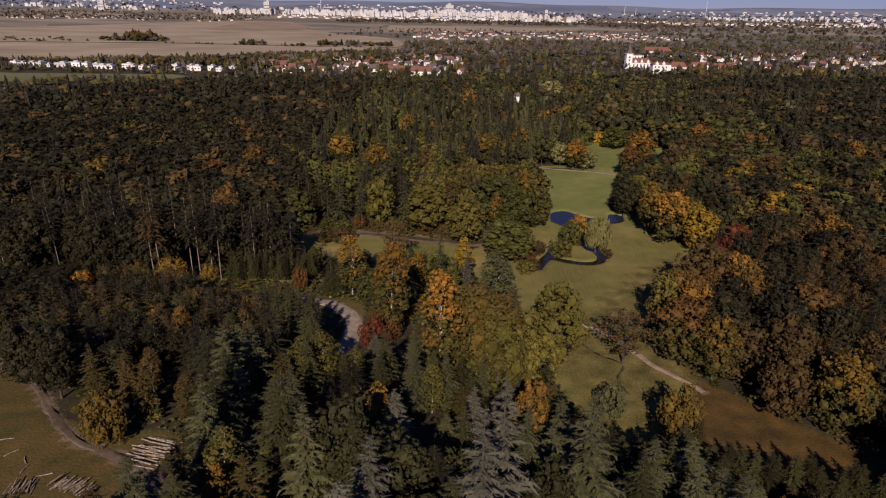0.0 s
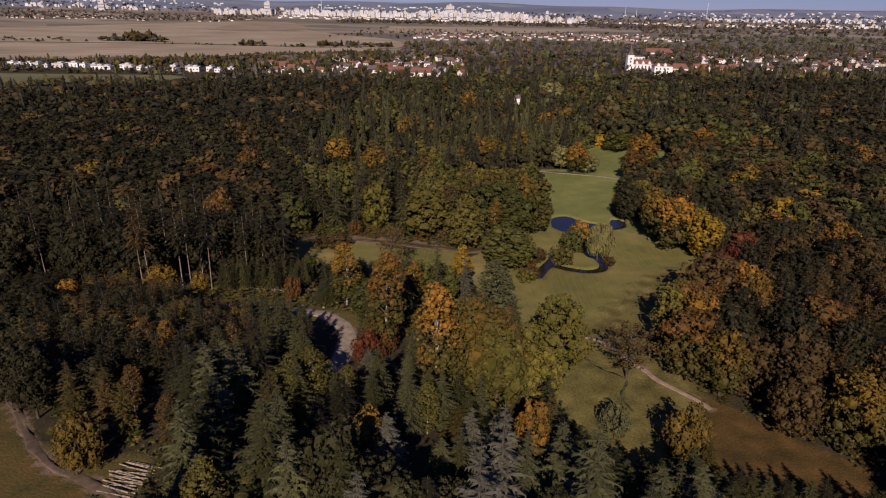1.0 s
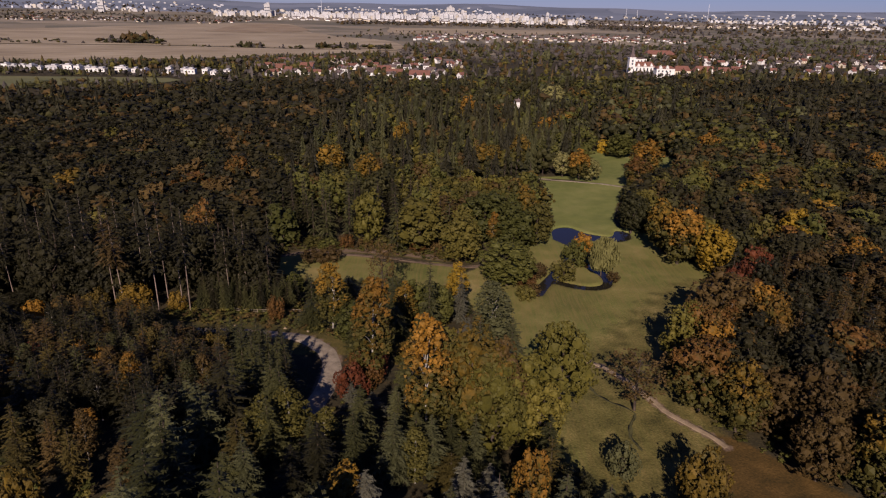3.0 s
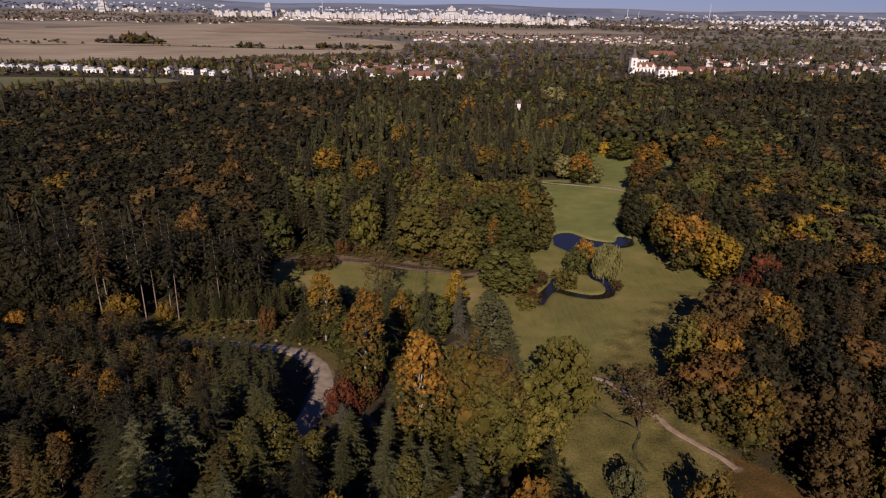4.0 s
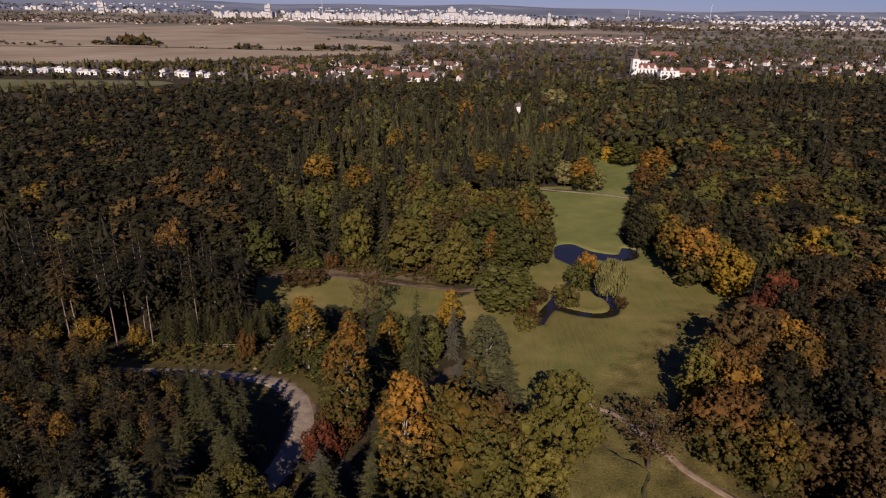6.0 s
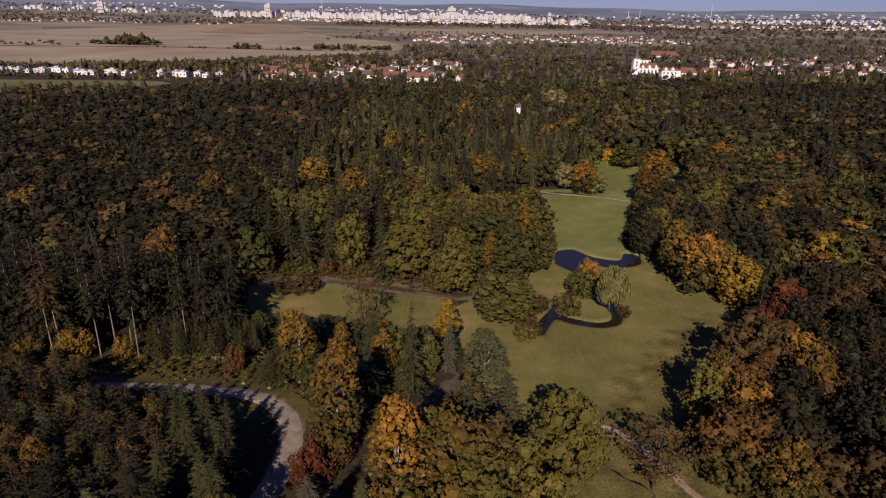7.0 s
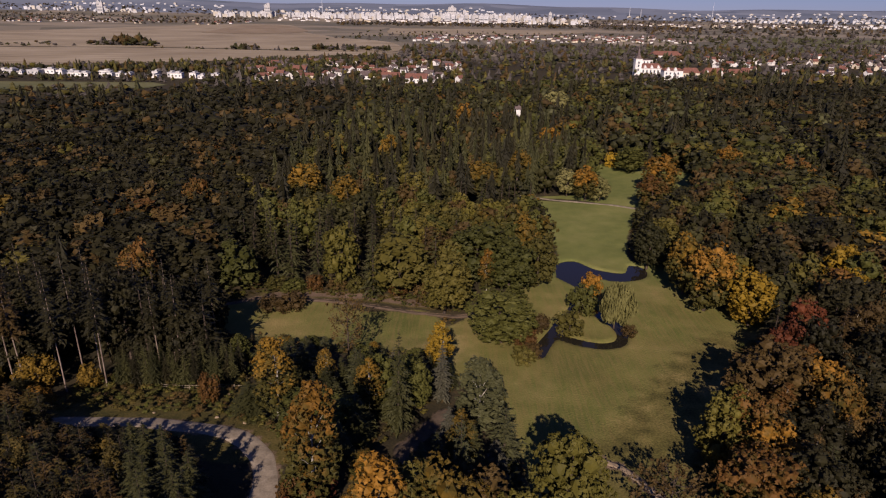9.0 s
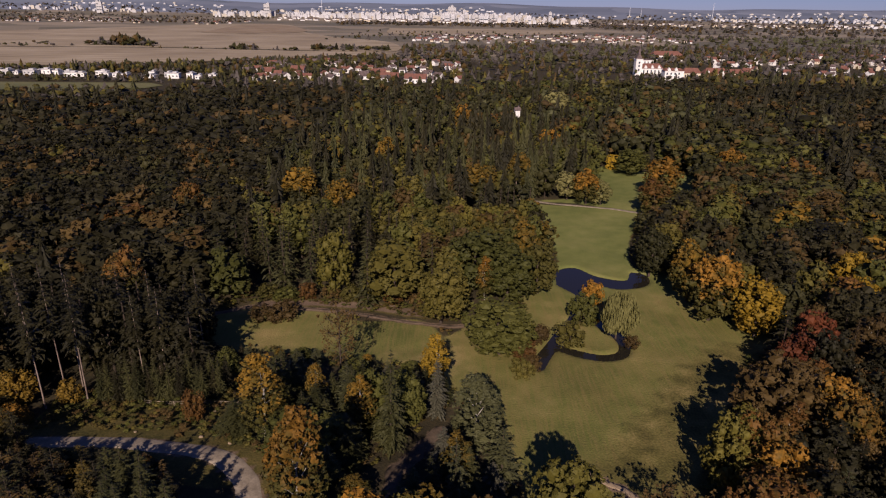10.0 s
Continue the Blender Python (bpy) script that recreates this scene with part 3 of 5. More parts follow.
def build_ground():
    xs = np.unique(np.concatenate([axis(-110, 130, 2.0, -7000, 7000, 1.09), np.arange(24, 80, 1.0)]))
    ys = np.unique(np.concatenate([axis(60, 400, 2.0, -400, 5400, 1.08), np.arange(180, 262, 1.0), np.arange(3150, 5100, 90.0)]))
    gx, gy = np.meshgrid(xs, ys)
    xy = np.stack([gx.ravel(), gy.ravel()], -1)
    z = land(xy[:, 0], xy[:, 1])
    near = (np.abs(xy[:, 0]) < 200) & (xy[:, 1] < 450) & (xy[:, 1] > 20)
    z[near] -= 1.6 * smooth(-1.0, 1.2, water_distance(xy[near]))
    w = len(xs)
    i = np.arange(len(ys) - 1)[:, None] * w + np.arange(w - 1)[None]
    quads = np.stack([i, i + 1, i + w + 1, i + w], -1).reshape(-1, 4)
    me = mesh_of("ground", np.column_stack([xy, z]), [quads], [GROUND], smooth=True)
    masks = {k: np.zeros(len(xy)) for k in ("turf", "dry", "earth", "country", "hill_haze", "rank", "lush")}
    masks["lush"] = smooth(222, 262, xy[:, 1])
    # painted haze sets in with distance
    masks["hill_haze"] = smooth(3950, 4350, np.hypot(xy[:, 0] * 0.55, xy[:, 1]))
    masks["country"] = smooth(900, 1400, xy[:, 1])
    p = xy[near]
    turf = np.maximum.reduce([inside_distance(p, a) for a in (MEADOW, UPPER_MEADOW, GLADE, STREAM_LAWN)])
    masks["turf"][near] = smooth(-2.5, 1.5, turf)
    dry = np.maximum.reduce([inside_distance(p, a) for a in (DRY_FIELD,)])
    # lower meadow: browner grass, its colour also darkened for the trees' shade
    brown_shade = smooth(-7, 5, inside_distance(p, LOWER_MEADOW))
    masks["turf"][near] *= 1 - 0.54 * brown_shade
    verge = smooth(11, 5, line_distance(p, ROAD)) * (p[:, 1] > 140)
    masks["rank"][near] = np.maximum(np.maximum(brown_shade, verge), smooth(-3, 2, np.maximum(inside_distance(p, BANK), inside_distance(p, SHADED_BANK))))
    masks["dry"][near] = np.maximum(smooth(-3, 2, dry), 0.45 * smooth(-3, 2, inside_distance(p, CLEARING)))
    masks["rank"][near] = np.maximum(masks["rank"][near], smooth(-3, 2, inside_distance(p, CLEARING)))
    lines = np.minimum.reduce([line_distance(p, a) - b for a, b in ((ROAD, 1.9), (PATH_FIELD, 0.9), (TRACK, 1.0), (PATH_GLADE, 0.9), (RIDE, 1.2))])
    lines = np.minimum(lines, -inside_distance(p, BANK) * 0.5 + 0.3)
    bare = np.maximum(smooth(0.9, -0.6, lines), 0.75 * smooth(-0.3, 0.6, water_distance(p)))
    masks["earth"][near] = bare
    for key, value in masks.items():
        me.attributes.new(key, "FLOAT", "POINT").data.foreach_set("value", value.astype(np.float32))
    return tagged(new("ground", me), "forest floor with leaf litter, mown meadow turf and dry field", "ground", kind="structure")


build_ground()


def build_water():
    xs, ys = np.arange(24, 80, 1.0), np.arange(178, 262, 1.0)
    gx, gy = np.meshgrid(xs, ys)
    xy = np.stack([gx.ravel(), gy.ravel()], -1)
    keep = water_distance(xy) > -2.2
    w = len(xs)
    i = (np.arange(len(ys) - 1)[:, None] * w + np.arange(w - 1)[None]).ravel()
    quads = np.stack([i, i + 1, i + w + 1, i + w], -1)
    quads = quads[keep[quads].all(1)]
    used = np.unique(quads)
    back = np.zeros(len(xy), int)
    back[used] = np.arange(len(used))
    v = np.column_stack([xy[used], np.full(len(used), -0.5)])
    tagged(new("water", mesh_of("water", v, [back[quads]], [WATER], smooth=True)), "still dark blue pond and stream in the meadow", "water", kind="structure")


build_water()


def ribbon(name, line, width, material, label, lift=0.07, rough=0.12):
    """A way that follows the land, worn uneven along its edges and crowned in the middle."""
    g = np.random.default_rng(len(line))
    d = unit(np.gradient(line, axis=0))
    side = np.stack([-d[:, 1], d[:, 0]], -1)
    rows = []
    for f, crown in ((-0.5, -0.12), (-0.42, 0.0), (-0.2, -0.03), (0, 0.03), (0.2, -0.03), (0.42, 0.0), (0.5, -0.12)):
        wobble = g.normal(size=len(line)) * rough * (abs(f) > 0.4)
        wobble = np.convolve(wobble, np.ones(3) / 2, "same")
        q = line + side * (f * width + wobble)[:, None]
        rows.append(np.column_stack([q, land(q[:, 0], q[:, 1]) + lift + crown]))
    v, k = np.stack(rows, 1).reshape(-1, 3), len(rows)
    i = np.arange(len(line) - 1)[:, None] * k + np.arange(k - 1)[None]
    quads = np.stack([i, i + k, i + k + 1, i + 1], -1).reshape(-1, 4)
    tagged(new(name, mesh_of(name, v, [quads], [material], smooth=True)), label, "path", kind="structure")


ribbon("road", ROAD, 4.1, GRAVEL, "pale gravel forest road bending through trees", 0.09)
ribbon("path", PATH_FIELD, 1.4, FOOTPATH, "narrow gravel path along the meadow edge", 0.09)
ribbon("path", PATH_FAR, 2.0, GRAVEL, "gravel path crossing between two meadows", 0.09)
ribbon("path", PATH_GLADE, 1.1, DIRT, "worn dirt path behind the small glade", 0.09)
ribbon("ditch", curve([(34.3, 153), (35.4, 148.5), (36.1, 141), (38.5, 137), (43, 133.2), (41.4, 129), (40, 124.7), (41.2, 120.5)], 0.7), 0.55, DITCH, "narrow dark winding ditch in the grass", 0.05, 0.2)
ribbon("track", TRACK, 1.5, DIRT, "rutted dirt track beside a clearing", 0.09, 0.25)
ribbon("track", RIDE, 2.2, DIRT, "narrow overgrown dirt track between conifers", 0.09, 0.3)

# ---- trees ----
KINDS = {
    "oak": ("broadleaf_tree", 20, 6, BARK, [broadleaf(s, base=-0.04, lobes=30, leaves=3100, leaf=0.4, lobe=0.34, tris=True, clumps=620, dome=0.42, loose=0.8, spread=0.075, deep=(0.52, 0.78), body=(0.5, 0.76)) for s in (1, 2, 3, 4, 5)]),
    "birch": ("slender_broadleaf_tree", 22, 4, BARK_BIRCH, [broadleaf(s, 22, 4, 0.0, 32, 2300, 0.29, 0.36, top=0.45, stem=0.4, tris=True, clumps=480, spread=0.09, loose=0.72, body=(0.45, 0.75)) for s in (11, 12, 13)]),
    "bush": ("shrub", 6, 3.5, BARK, [broadleaf(s, 6, 3.5, -0.15, 15, 1500, 0.24, 0.4, tris=True, clumps=320, spread=0.08, loose=0.8, body=(0.5, 0.76)) for s in (21, 22)]),
    "willow": ("weeping_willow", 12, 5.5, BARK, [broadleaf(31, 12, 5.5, 0.12, 18, 1900, 0.42, 0.4, droop=0.85, stretch=1.8, loose=0.85)]),
    "spruce": ("spruce_tree", 22, 4, BARK, [conifer(s) for s in (41, 42, 43, 44)]),
    "pine": ("tall_spruce", 26, 3.2, BARK_PINE, [conifer(s, 26, 3.2, 0.46, 15, 7, 3, 0.45, 0.05, 0.35, stem=0.45) for s in (51, 52, 53)]),
    "larch": ("larch_tree", 20, 3.2, BARK, [conifer(s, 20, 3.2, 0.12, 24, 8, 3, 0.12, 0.35, 0.45, 0.6) for s in (61, 62, 63)]),
    "sapling": ("young_larch", 10, 1.6, BARK, [conifer(s, 10, 1.6, 0.03, 14, 8, 2, 0.1, 0.4, 0.45, 0.65, 0.5) for s in (64, 65, 66, 67)]),
    "bare": ("half_bare_tree", 18, 5, BARK, [bare_tree(s) for s in (71, 72)]),
}
MESHES = {}
for kind, (title, tall, wide, stem, models) in KINDS.items():
    MESHES[kind] = [(c.mesh(title + "_crown", LEAF["green"]), w.mesh(title + "_trunk", stem, smooth=True)) for c, w in models]

NEAR_MODELS = {
    "oak": [broadleaf(s, base=-0.04, lobes=32, leaves=4600, leaf=0.3, lobe=0.33, tris=True, clumps=900, dome=0.42, loose=0.82, spread=0.06, deep=(0.52, 0.78), body=(0.48, 0.74)) for s in (6, 7, 8, 9)],
    "birch": [broadleaf(s, 22, 4, 0.0, 34, 3800, 0.24, 0.34, top=0.45, stem=0.4, tris=True, clumps=950, spread=0.08, loose=0.76, body=(0.36, 0.56)) for s in (14, 15, 16)],
    "bush": [broadleaf(s, 6, 3.5, -0.15, 18, 2600, 0.17, 0.36, tris=True, clumps=650, spread=0.06, loose=0.84, deep=(0.56, 0.74), body=(0.48, 0.74)) for s in (23, 24)],
}
for kind, models in NEAR_MODELS.items():
    title, tall, wide, stem, _ = KINDS[kind]
    MESHES[kind + " near"] = [(c.mesh(title + "_crown", LEAF["green"]), w.mesh(title + "_trunk", stem, smooth=True)) for c, w in models]

WORDS = {
    "dark": "dark green", "green": "green", "olive": "olive green", "lime": "yellow-green", "gold": "golden autumn", "yellow": "bright yellow",
    "orange": "bright orange autumn", "russet": "russet brown", "brown": "dull brown", "red": "deep red", "pale": "pale silvery green", "grey": "grey-green",
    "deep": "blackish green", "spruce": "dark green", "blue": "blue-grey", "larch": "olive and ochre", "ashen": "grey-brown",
}
FORMS = {
    "oak": ("broadleaf tree with a wide {} crown", "tree"), "birch": ("slender tree with a narrow {} crown", "tree"), "bush": ("rounded shrub with dense {} leaves", "shrub"),
    "willow": ("weeping willow with hanging {} twigs", "tree"), "spruce": ("spruce tree with drooping {} boughs", "tree"),
    "pine": ("spruce with bare pale stem, {} top", "tree"), "larch": ("slim larch with feathery {} boughs", "tree"), "sapling": ("young larch with feathery {} boughs", "tree"), "bare": ("half-bare tree with sparse {} leaves", "tree"),
}
GROWTH = {"oak": 1.15, "birch": 1.2, "bush": 1.1, "willow": 1.0, "spruce": 1.1, "pine": 1.0, "larch": 1.1, "sapling": 1.1, "bare": 1.1}
planted = []


def plant(kind, x, y, height, radius, colour, where="in the forest", group="forest trees"):
    """One tree: an Empty at its foot with a trunk and a crown."""
    title, tall, wide, _, _ = KINDS[kind]
    models = MESHES[kind + " near"] if y < 172 and kind in NEAR_MODELS else MESHES[kind]
    crown, trunk = models[len(planted) % len(models)]
    turn = math.radians(len(planted) * 137.5 % 360)
    root = new(title)
    root.empty_display_size = 0.5
    lean = rng.normal(size=2) * 0.02
    root.matrix_basis = Matrix.LocRotScale((x, y, float(land(x, y))), Euler((lean[0], lean[1], turn)), (radius / wide * GROWTH[kind], radius / wide * GROWTH[kind], height / tall))
    part("trunk", trunk, root)
    leaves = part("crown", crown, root)
    leaves.material_slots[0].link = "OBJECT"
    leaves.material_slots[0].material = FULL.get(colour, LEAF[colour]) if kind == "bush" else LEAF[colour]
    words, category = FORMS[kind]
    tagged(root, words.format(WORDS[colour]) + " " + where, category, group)
    planted.append((x, y, radius))
    return root


def landmark_trees():
    plant("oak", 21.7, 198.9, 15, 7.5, "green")
    plant("bush", 31.0, 205.2, 5, 2.9, "brown")
    plant("birch", 14.4, 158.1, 20, 5.2, "grey")
    plant("spruce", 6.8, 170.4, 14, 2.6, "blue")
    plant("spruce", -1.0, 153.8, 22, 2.9, "spruce")
    plant("oak", 89.5, 210.6, 17, 5.5, "yellow")
    plant("oak", 81.0, 219.5, 21, 6.4, "orange")
    plant("oak", 78.9, 231.0, 20, 4.9, "gold")
    plant("oak", 93.2, 190.5, 17.5, 4.6, "red")
    plant("oak", 85.6, 182.4, 17, 4.2, "red")
    plant("oak", 73.6, 250.6, 17, 4.8, "dark")
    plant("oak", 79.9, 257.5, 17, 5.5, "olive")
    plant("oak", 69.2, 330.8, 16, 5.5, "orange")
    plant("oak", 61.9, 336.9, 13, 4.4, "pale")
    plant("oak", 75.5, 330.5, 12, 4.3, "pale")
    plant("bush", 96.6, 397.5, 8, 3.6, "yellow")
    plant("oak", 103.7, 386.5, 15, 7.3, "green")
    plant("oak", 104.5, 339.2, 20, 7.5, "orange")
    plant("oak", 93.7, 314.5, 16, 5.8, "russet")
    plant("oak", 144.9, 364.5, 20, 8.1, "orange")
    plant("bush", 46.2, 217.5, 8, 3.8, "green")
    plant("bush", 51.0, 229.2, 7, 2.9, "orange")
    plant("willow", 52.8, 208.4, 12, 4.9, "pale", "beside the pond")
    plant("bush", 40.2, 204.6, 6, 3.6, "olive")
    plant("bush", -40.6, 214.6, 4.5, 3.4, "brown")
    plant("bush", -35.4, 215.4, 5, 3.8, "brown")
    plant("bare", -15.0, 185.2, 18, 3.7, "brown")
    plant("birch", -24.1, 156.7, 19, 4.2, "gold")
    plant("bush", -39.4, 163.0, 6.5, 2.0, "russet", "on the road bank")
    plant("birch", 6.3, 182.8, 14, 3.1, "yellow")
    plant("oak", -75.2, 212.7, 22, 4.4, "russet")
    plant("oak", 62.7, 148.5, 19, 4.3, "russet")
    plant("oak", 78.7, 152.8, 20, 4.4, "orange")
    plant("oak", 73.7, 165.8, 21, 7.6, "brown")
    plant("oak", 115.8, 212.2, 18, 4.4, "yellow")
    plant("oak", -24.3, 233.2, 21, 4.9, "lime")
    plant("oak", -5.8, 226.8, 20, 7.9, "olive")
    plant("oak", 7.2, 214.5, 18, 6.0, "olive")
    plant("oak", 16.8, 236.8, 20, 7.5, "green")
    plant("oak", 26.2, 229.8, 19, 6.5, "green")
    plant("oak", 35.9, 235.4, 17, 5.0, "olive")
    plant("birch", 19.8, 228.8, 15, 2.9, "orange")
    plant("oak", -49.7, 304.8, 22, 6.7, "gold")
    plant("oak", -31.5, 288.2, 21, 5.2, "gold")
    plant("oak", -21.2, 370.5, 22, 5.5, "gold")
    plant("oak", 18.1, 470.2, 24, 5.4, "orange")
    plant("oak", 88.8, 544.3, 25, 9.5, "pale")
    plant("oak", 22.3, 323.3, 20, 7.1, "gold")
    plant("oak", 41.2, 345.0, 20, 5.1, "gold")
    plant("oak", -84.4, 279.1, 22, 5.0, "russet")
    plant("oak", 66.2, 418.9, 18, 6.3, "orange")
    plant("bush", -53.0, 84.6, 9.5, 3.1, "gold")
    plant("bush", -78.9, 130.0, 7, 1.9, "red")
    plant("bush", -64.0, 125.4, 8, 2.5, "orange")
    plant("birch", -54.2, 118.8, 12, 2.3, "orange")
    plant("birch", -30.7, 76.7, 8.5, 1.9, "orange")
    plant("birch", -28.7, 65.8, 12, 1.8, "orange")
    plant("oak", 16.1, 97.0, 18, 3.0, "orange")
    plant("bush", 46.8, 106.2, 11.5, 4.0, "gold")
    plant("bare", 43.3, 134.1, 15, 5.6, "brown")
    plant("bush", -12.9, 127.8, 8, 3.5, "russet", "beside the gravel road")
    plant("bush", -14.9, 122.6, 7, 2.9, "red", "beside the gravel road")
    plant("bush", -11.8, 132.2, 6.5, 2.9, "red", "beside the gravel road")
    plant("birch", -0.2, 112.3, 27, 4.9, "orange")
    plant("oak", 7.7, 117.1, 24, 6.1, "gold")
    plant("oak", 15.7, 122.1, 20, 5.2, "lime")
    plant("oak", 26.9, 133.0, 23, 5.9, "lime")
    plant("oak", 58.8, 150.8, 18.5, 4.6, "lime")
    plant("oak", 57.0, 134.4, 19, 5.9, "russet")
    plant("oak", 61.9, 127.2, 17, 4.5, "gold")
    plant("oak", 74.5, 120.8, 20, 5.7, "brown")
    plant("oak", 79.5, 108.5, 20, 5.4, "gold")
    plant("oak", 88.2, 137.4, 20, 6.0, "russet")
    plant("oak", 70.5, 113.0, 16, 4.3, "brown")
    plant("birch", -11.6, 128.3, 26, 4.6, "orange")
    plant("spruce", 20.8, 75.7, 30.3, 6.6, "grey")
    plant("spruce", 7.9, 68.0, 32.5, 5.8, "blue")
    plant("spruce", 4.4, 57.6, 32.5, 6.2, "blue")
    plant("spruce", -8.8, 60.7, 19.5, 4.6, "blue")
    plant("spruce", -7.7, 85.4, 11.5, 3.4, "blue")
    plant("spruce", 4.2, 92.0, 9.5, 2.4, "blue")
    plant("spruce", 7.4, 92.5, 9.0, 2.2, "blue")
    plant("birch", -10.4, 86.5, 12, 3.0, "gold")
    plant("oak", 199.9, 311.0, 21, 6.2, "orange")
    plant("oak", 123.1, 227.7, 19, 5.2, "yellow")
    plant("oak", -75.8, 103.0, 15, 4.6, "deep")
    plant("oak", -68.4, 98.4, 15, 3.3, "deep")
    plant("oak", 11.5, 114.0, 23, 5.4, "lime")
    plant("oak", 4.0, 118.5, 22, 5.0, "olive")
    plant("oak", 12.5, 121.5, 22, 5.2, "brown")
    plant("oak", 20.5, 118.5, 17, 4.2, "lime")
    plant("bush", 29.0, 192.0, 3.2, 2.3, "brown", "on the stream bank")
    plant("bush", 27.6, 196.5, 4.0, 2.6, "russet", "on the stream bank")
    plant("bush", 28.5, 201.0, 3.4, 2.2, "russet", "on the stream bank")
    plant("bush", 26.5, 189.0, 4.0, 2.6, "olive", "on the stream bank")
    plant("bush", 32.5, 206.5, 4.0, 2.6, "brown", "on the stream bank")
    plant("bush", 47.0, 221.5, 5.0, 2.6, "olive", "on the pond bank")
    plant("bush", 55.5, 203.5, 3.0, 2.0, "brown", "on the pond bank")
    for x, y, h in ((-31, 126, 13), (-28, 121, 14), (-33.5, 131, 12), (-36, 136, 11), (-29.5, 116, 15), (-26.5, 112, 15), (-36, 126, 13), (-32.5, 120.5, 14), (-38.5, 131, 12), (-27.2, 122.5, 13), (-25.3, 117, 13.5), (-29.2, 128, 12), (-33.6, 125, 13), (-24.6, 111, 14), (-34, 115, 14), (-39, 136.5, 11), (-30.5, 132, 10.5), (-42, 138, 10)):
        plant("spruce", x, y, h, 2.9, ("spruce", "deep")[int(h * 2) % 2], "inside the road bend", "bend spruces")
    for k in range(13):
        f = k / 12
        plant("spruce", 49 + 24 * f + rng.uniform(-0.7, 0.7), 93.5 - 7.5 * f + rng.uniform(-1, 1), rng.uniform(7, 10), rng.uniform(2.2, 3.0), ("spruce", "deep", "dark")[k % 3], "before the dry field", "thicket spruces")
    plant("bush", 35.2, 112.9, 7, 2.6, "grey", "in the meadow")
    for k in range(11):
        plant("bush", -50 + 6.2 * k, 229.5 - 0.45 * max(0, k - 4) ** 1.3 + rng.uniform(-1, 1), rng.uniform(3, 5), rng.uniform(2.2, 3.2), ("brown", "olive", "green", "russet")[k % 4], "at the glade edge", "glade shrubs")
    for x, y, h, r, tone in ((-77.1, 168.6, 7.5, 3.7, "gold"), (-86.0, 166.8, 6.5, 3.0, "gold"), (-66.6, 169.4, 5.5, 2.3, "gold"), (-70.3, 158.2, 5.0, 2.7, "orange"), (-75.0, 155.5, 4.5, 2.4, "gold"), (-92.0, 163.0, 5.5, 2.8, "brown"), (-98.0, 160.0, 5.0, 2.6, "orange")):
        plant("bush", x, y, h, r, tone, "below the tall stems", "edge shrubs")
    for k in range(7):
        plant("larch", -84 + 3.6 * k + rng.uniform(-1, 1), 148.5 + rng.uniform(-1.5, 1.2) - 0.25 * max(0, k - 5), rng.uniform(8, 11), rng.uniform(2.0, 2.8), ("deep", "brown", "larch")[k % 3], "beside the gravel road", "roadside larches")


landmark_trees()

# the tall stems beside the road, and the young spruces next to them
for x, y in ((-70.3, 166.6), (-63.7, 169.9), (-82.1, 168.4), (-80.3, 169.0), (-72.0, 176.1), (-93.2, 178.4), (-95.5, 177.6), (-86.6, 183.5), (-68.6, 176.8), (-78.0, 176.5), (-101.0, 172.0)):
    plant("pine", x, y, 28 + rng.uniform(-2, 2.5), 3.2 + rng.uniform(-0.4, 0.6), "brown" if rng.random() < 0.25 else "deep", "at forest edge", "tall stems")
for k in range(26):
    f = k // 2 / 13
    x = -61.5 + 16.5 * f / 0.62 if f < 0.62 else -43.6 + 8 * (f - 0.62) / 0.38
    plant("spruce", x + rng.uniform(-0.4, 0.4), 170.8 + 3.3 * (k % 2) + 1.5 * (f > 0.62) + rng.uniform(-0.5, 0.5), rng.uniform(8, 10.5), rng.uniform(1.3, 1.6), ("spruce", "deep", "spruce")[k % 3], "in a dense row", "young spruces")


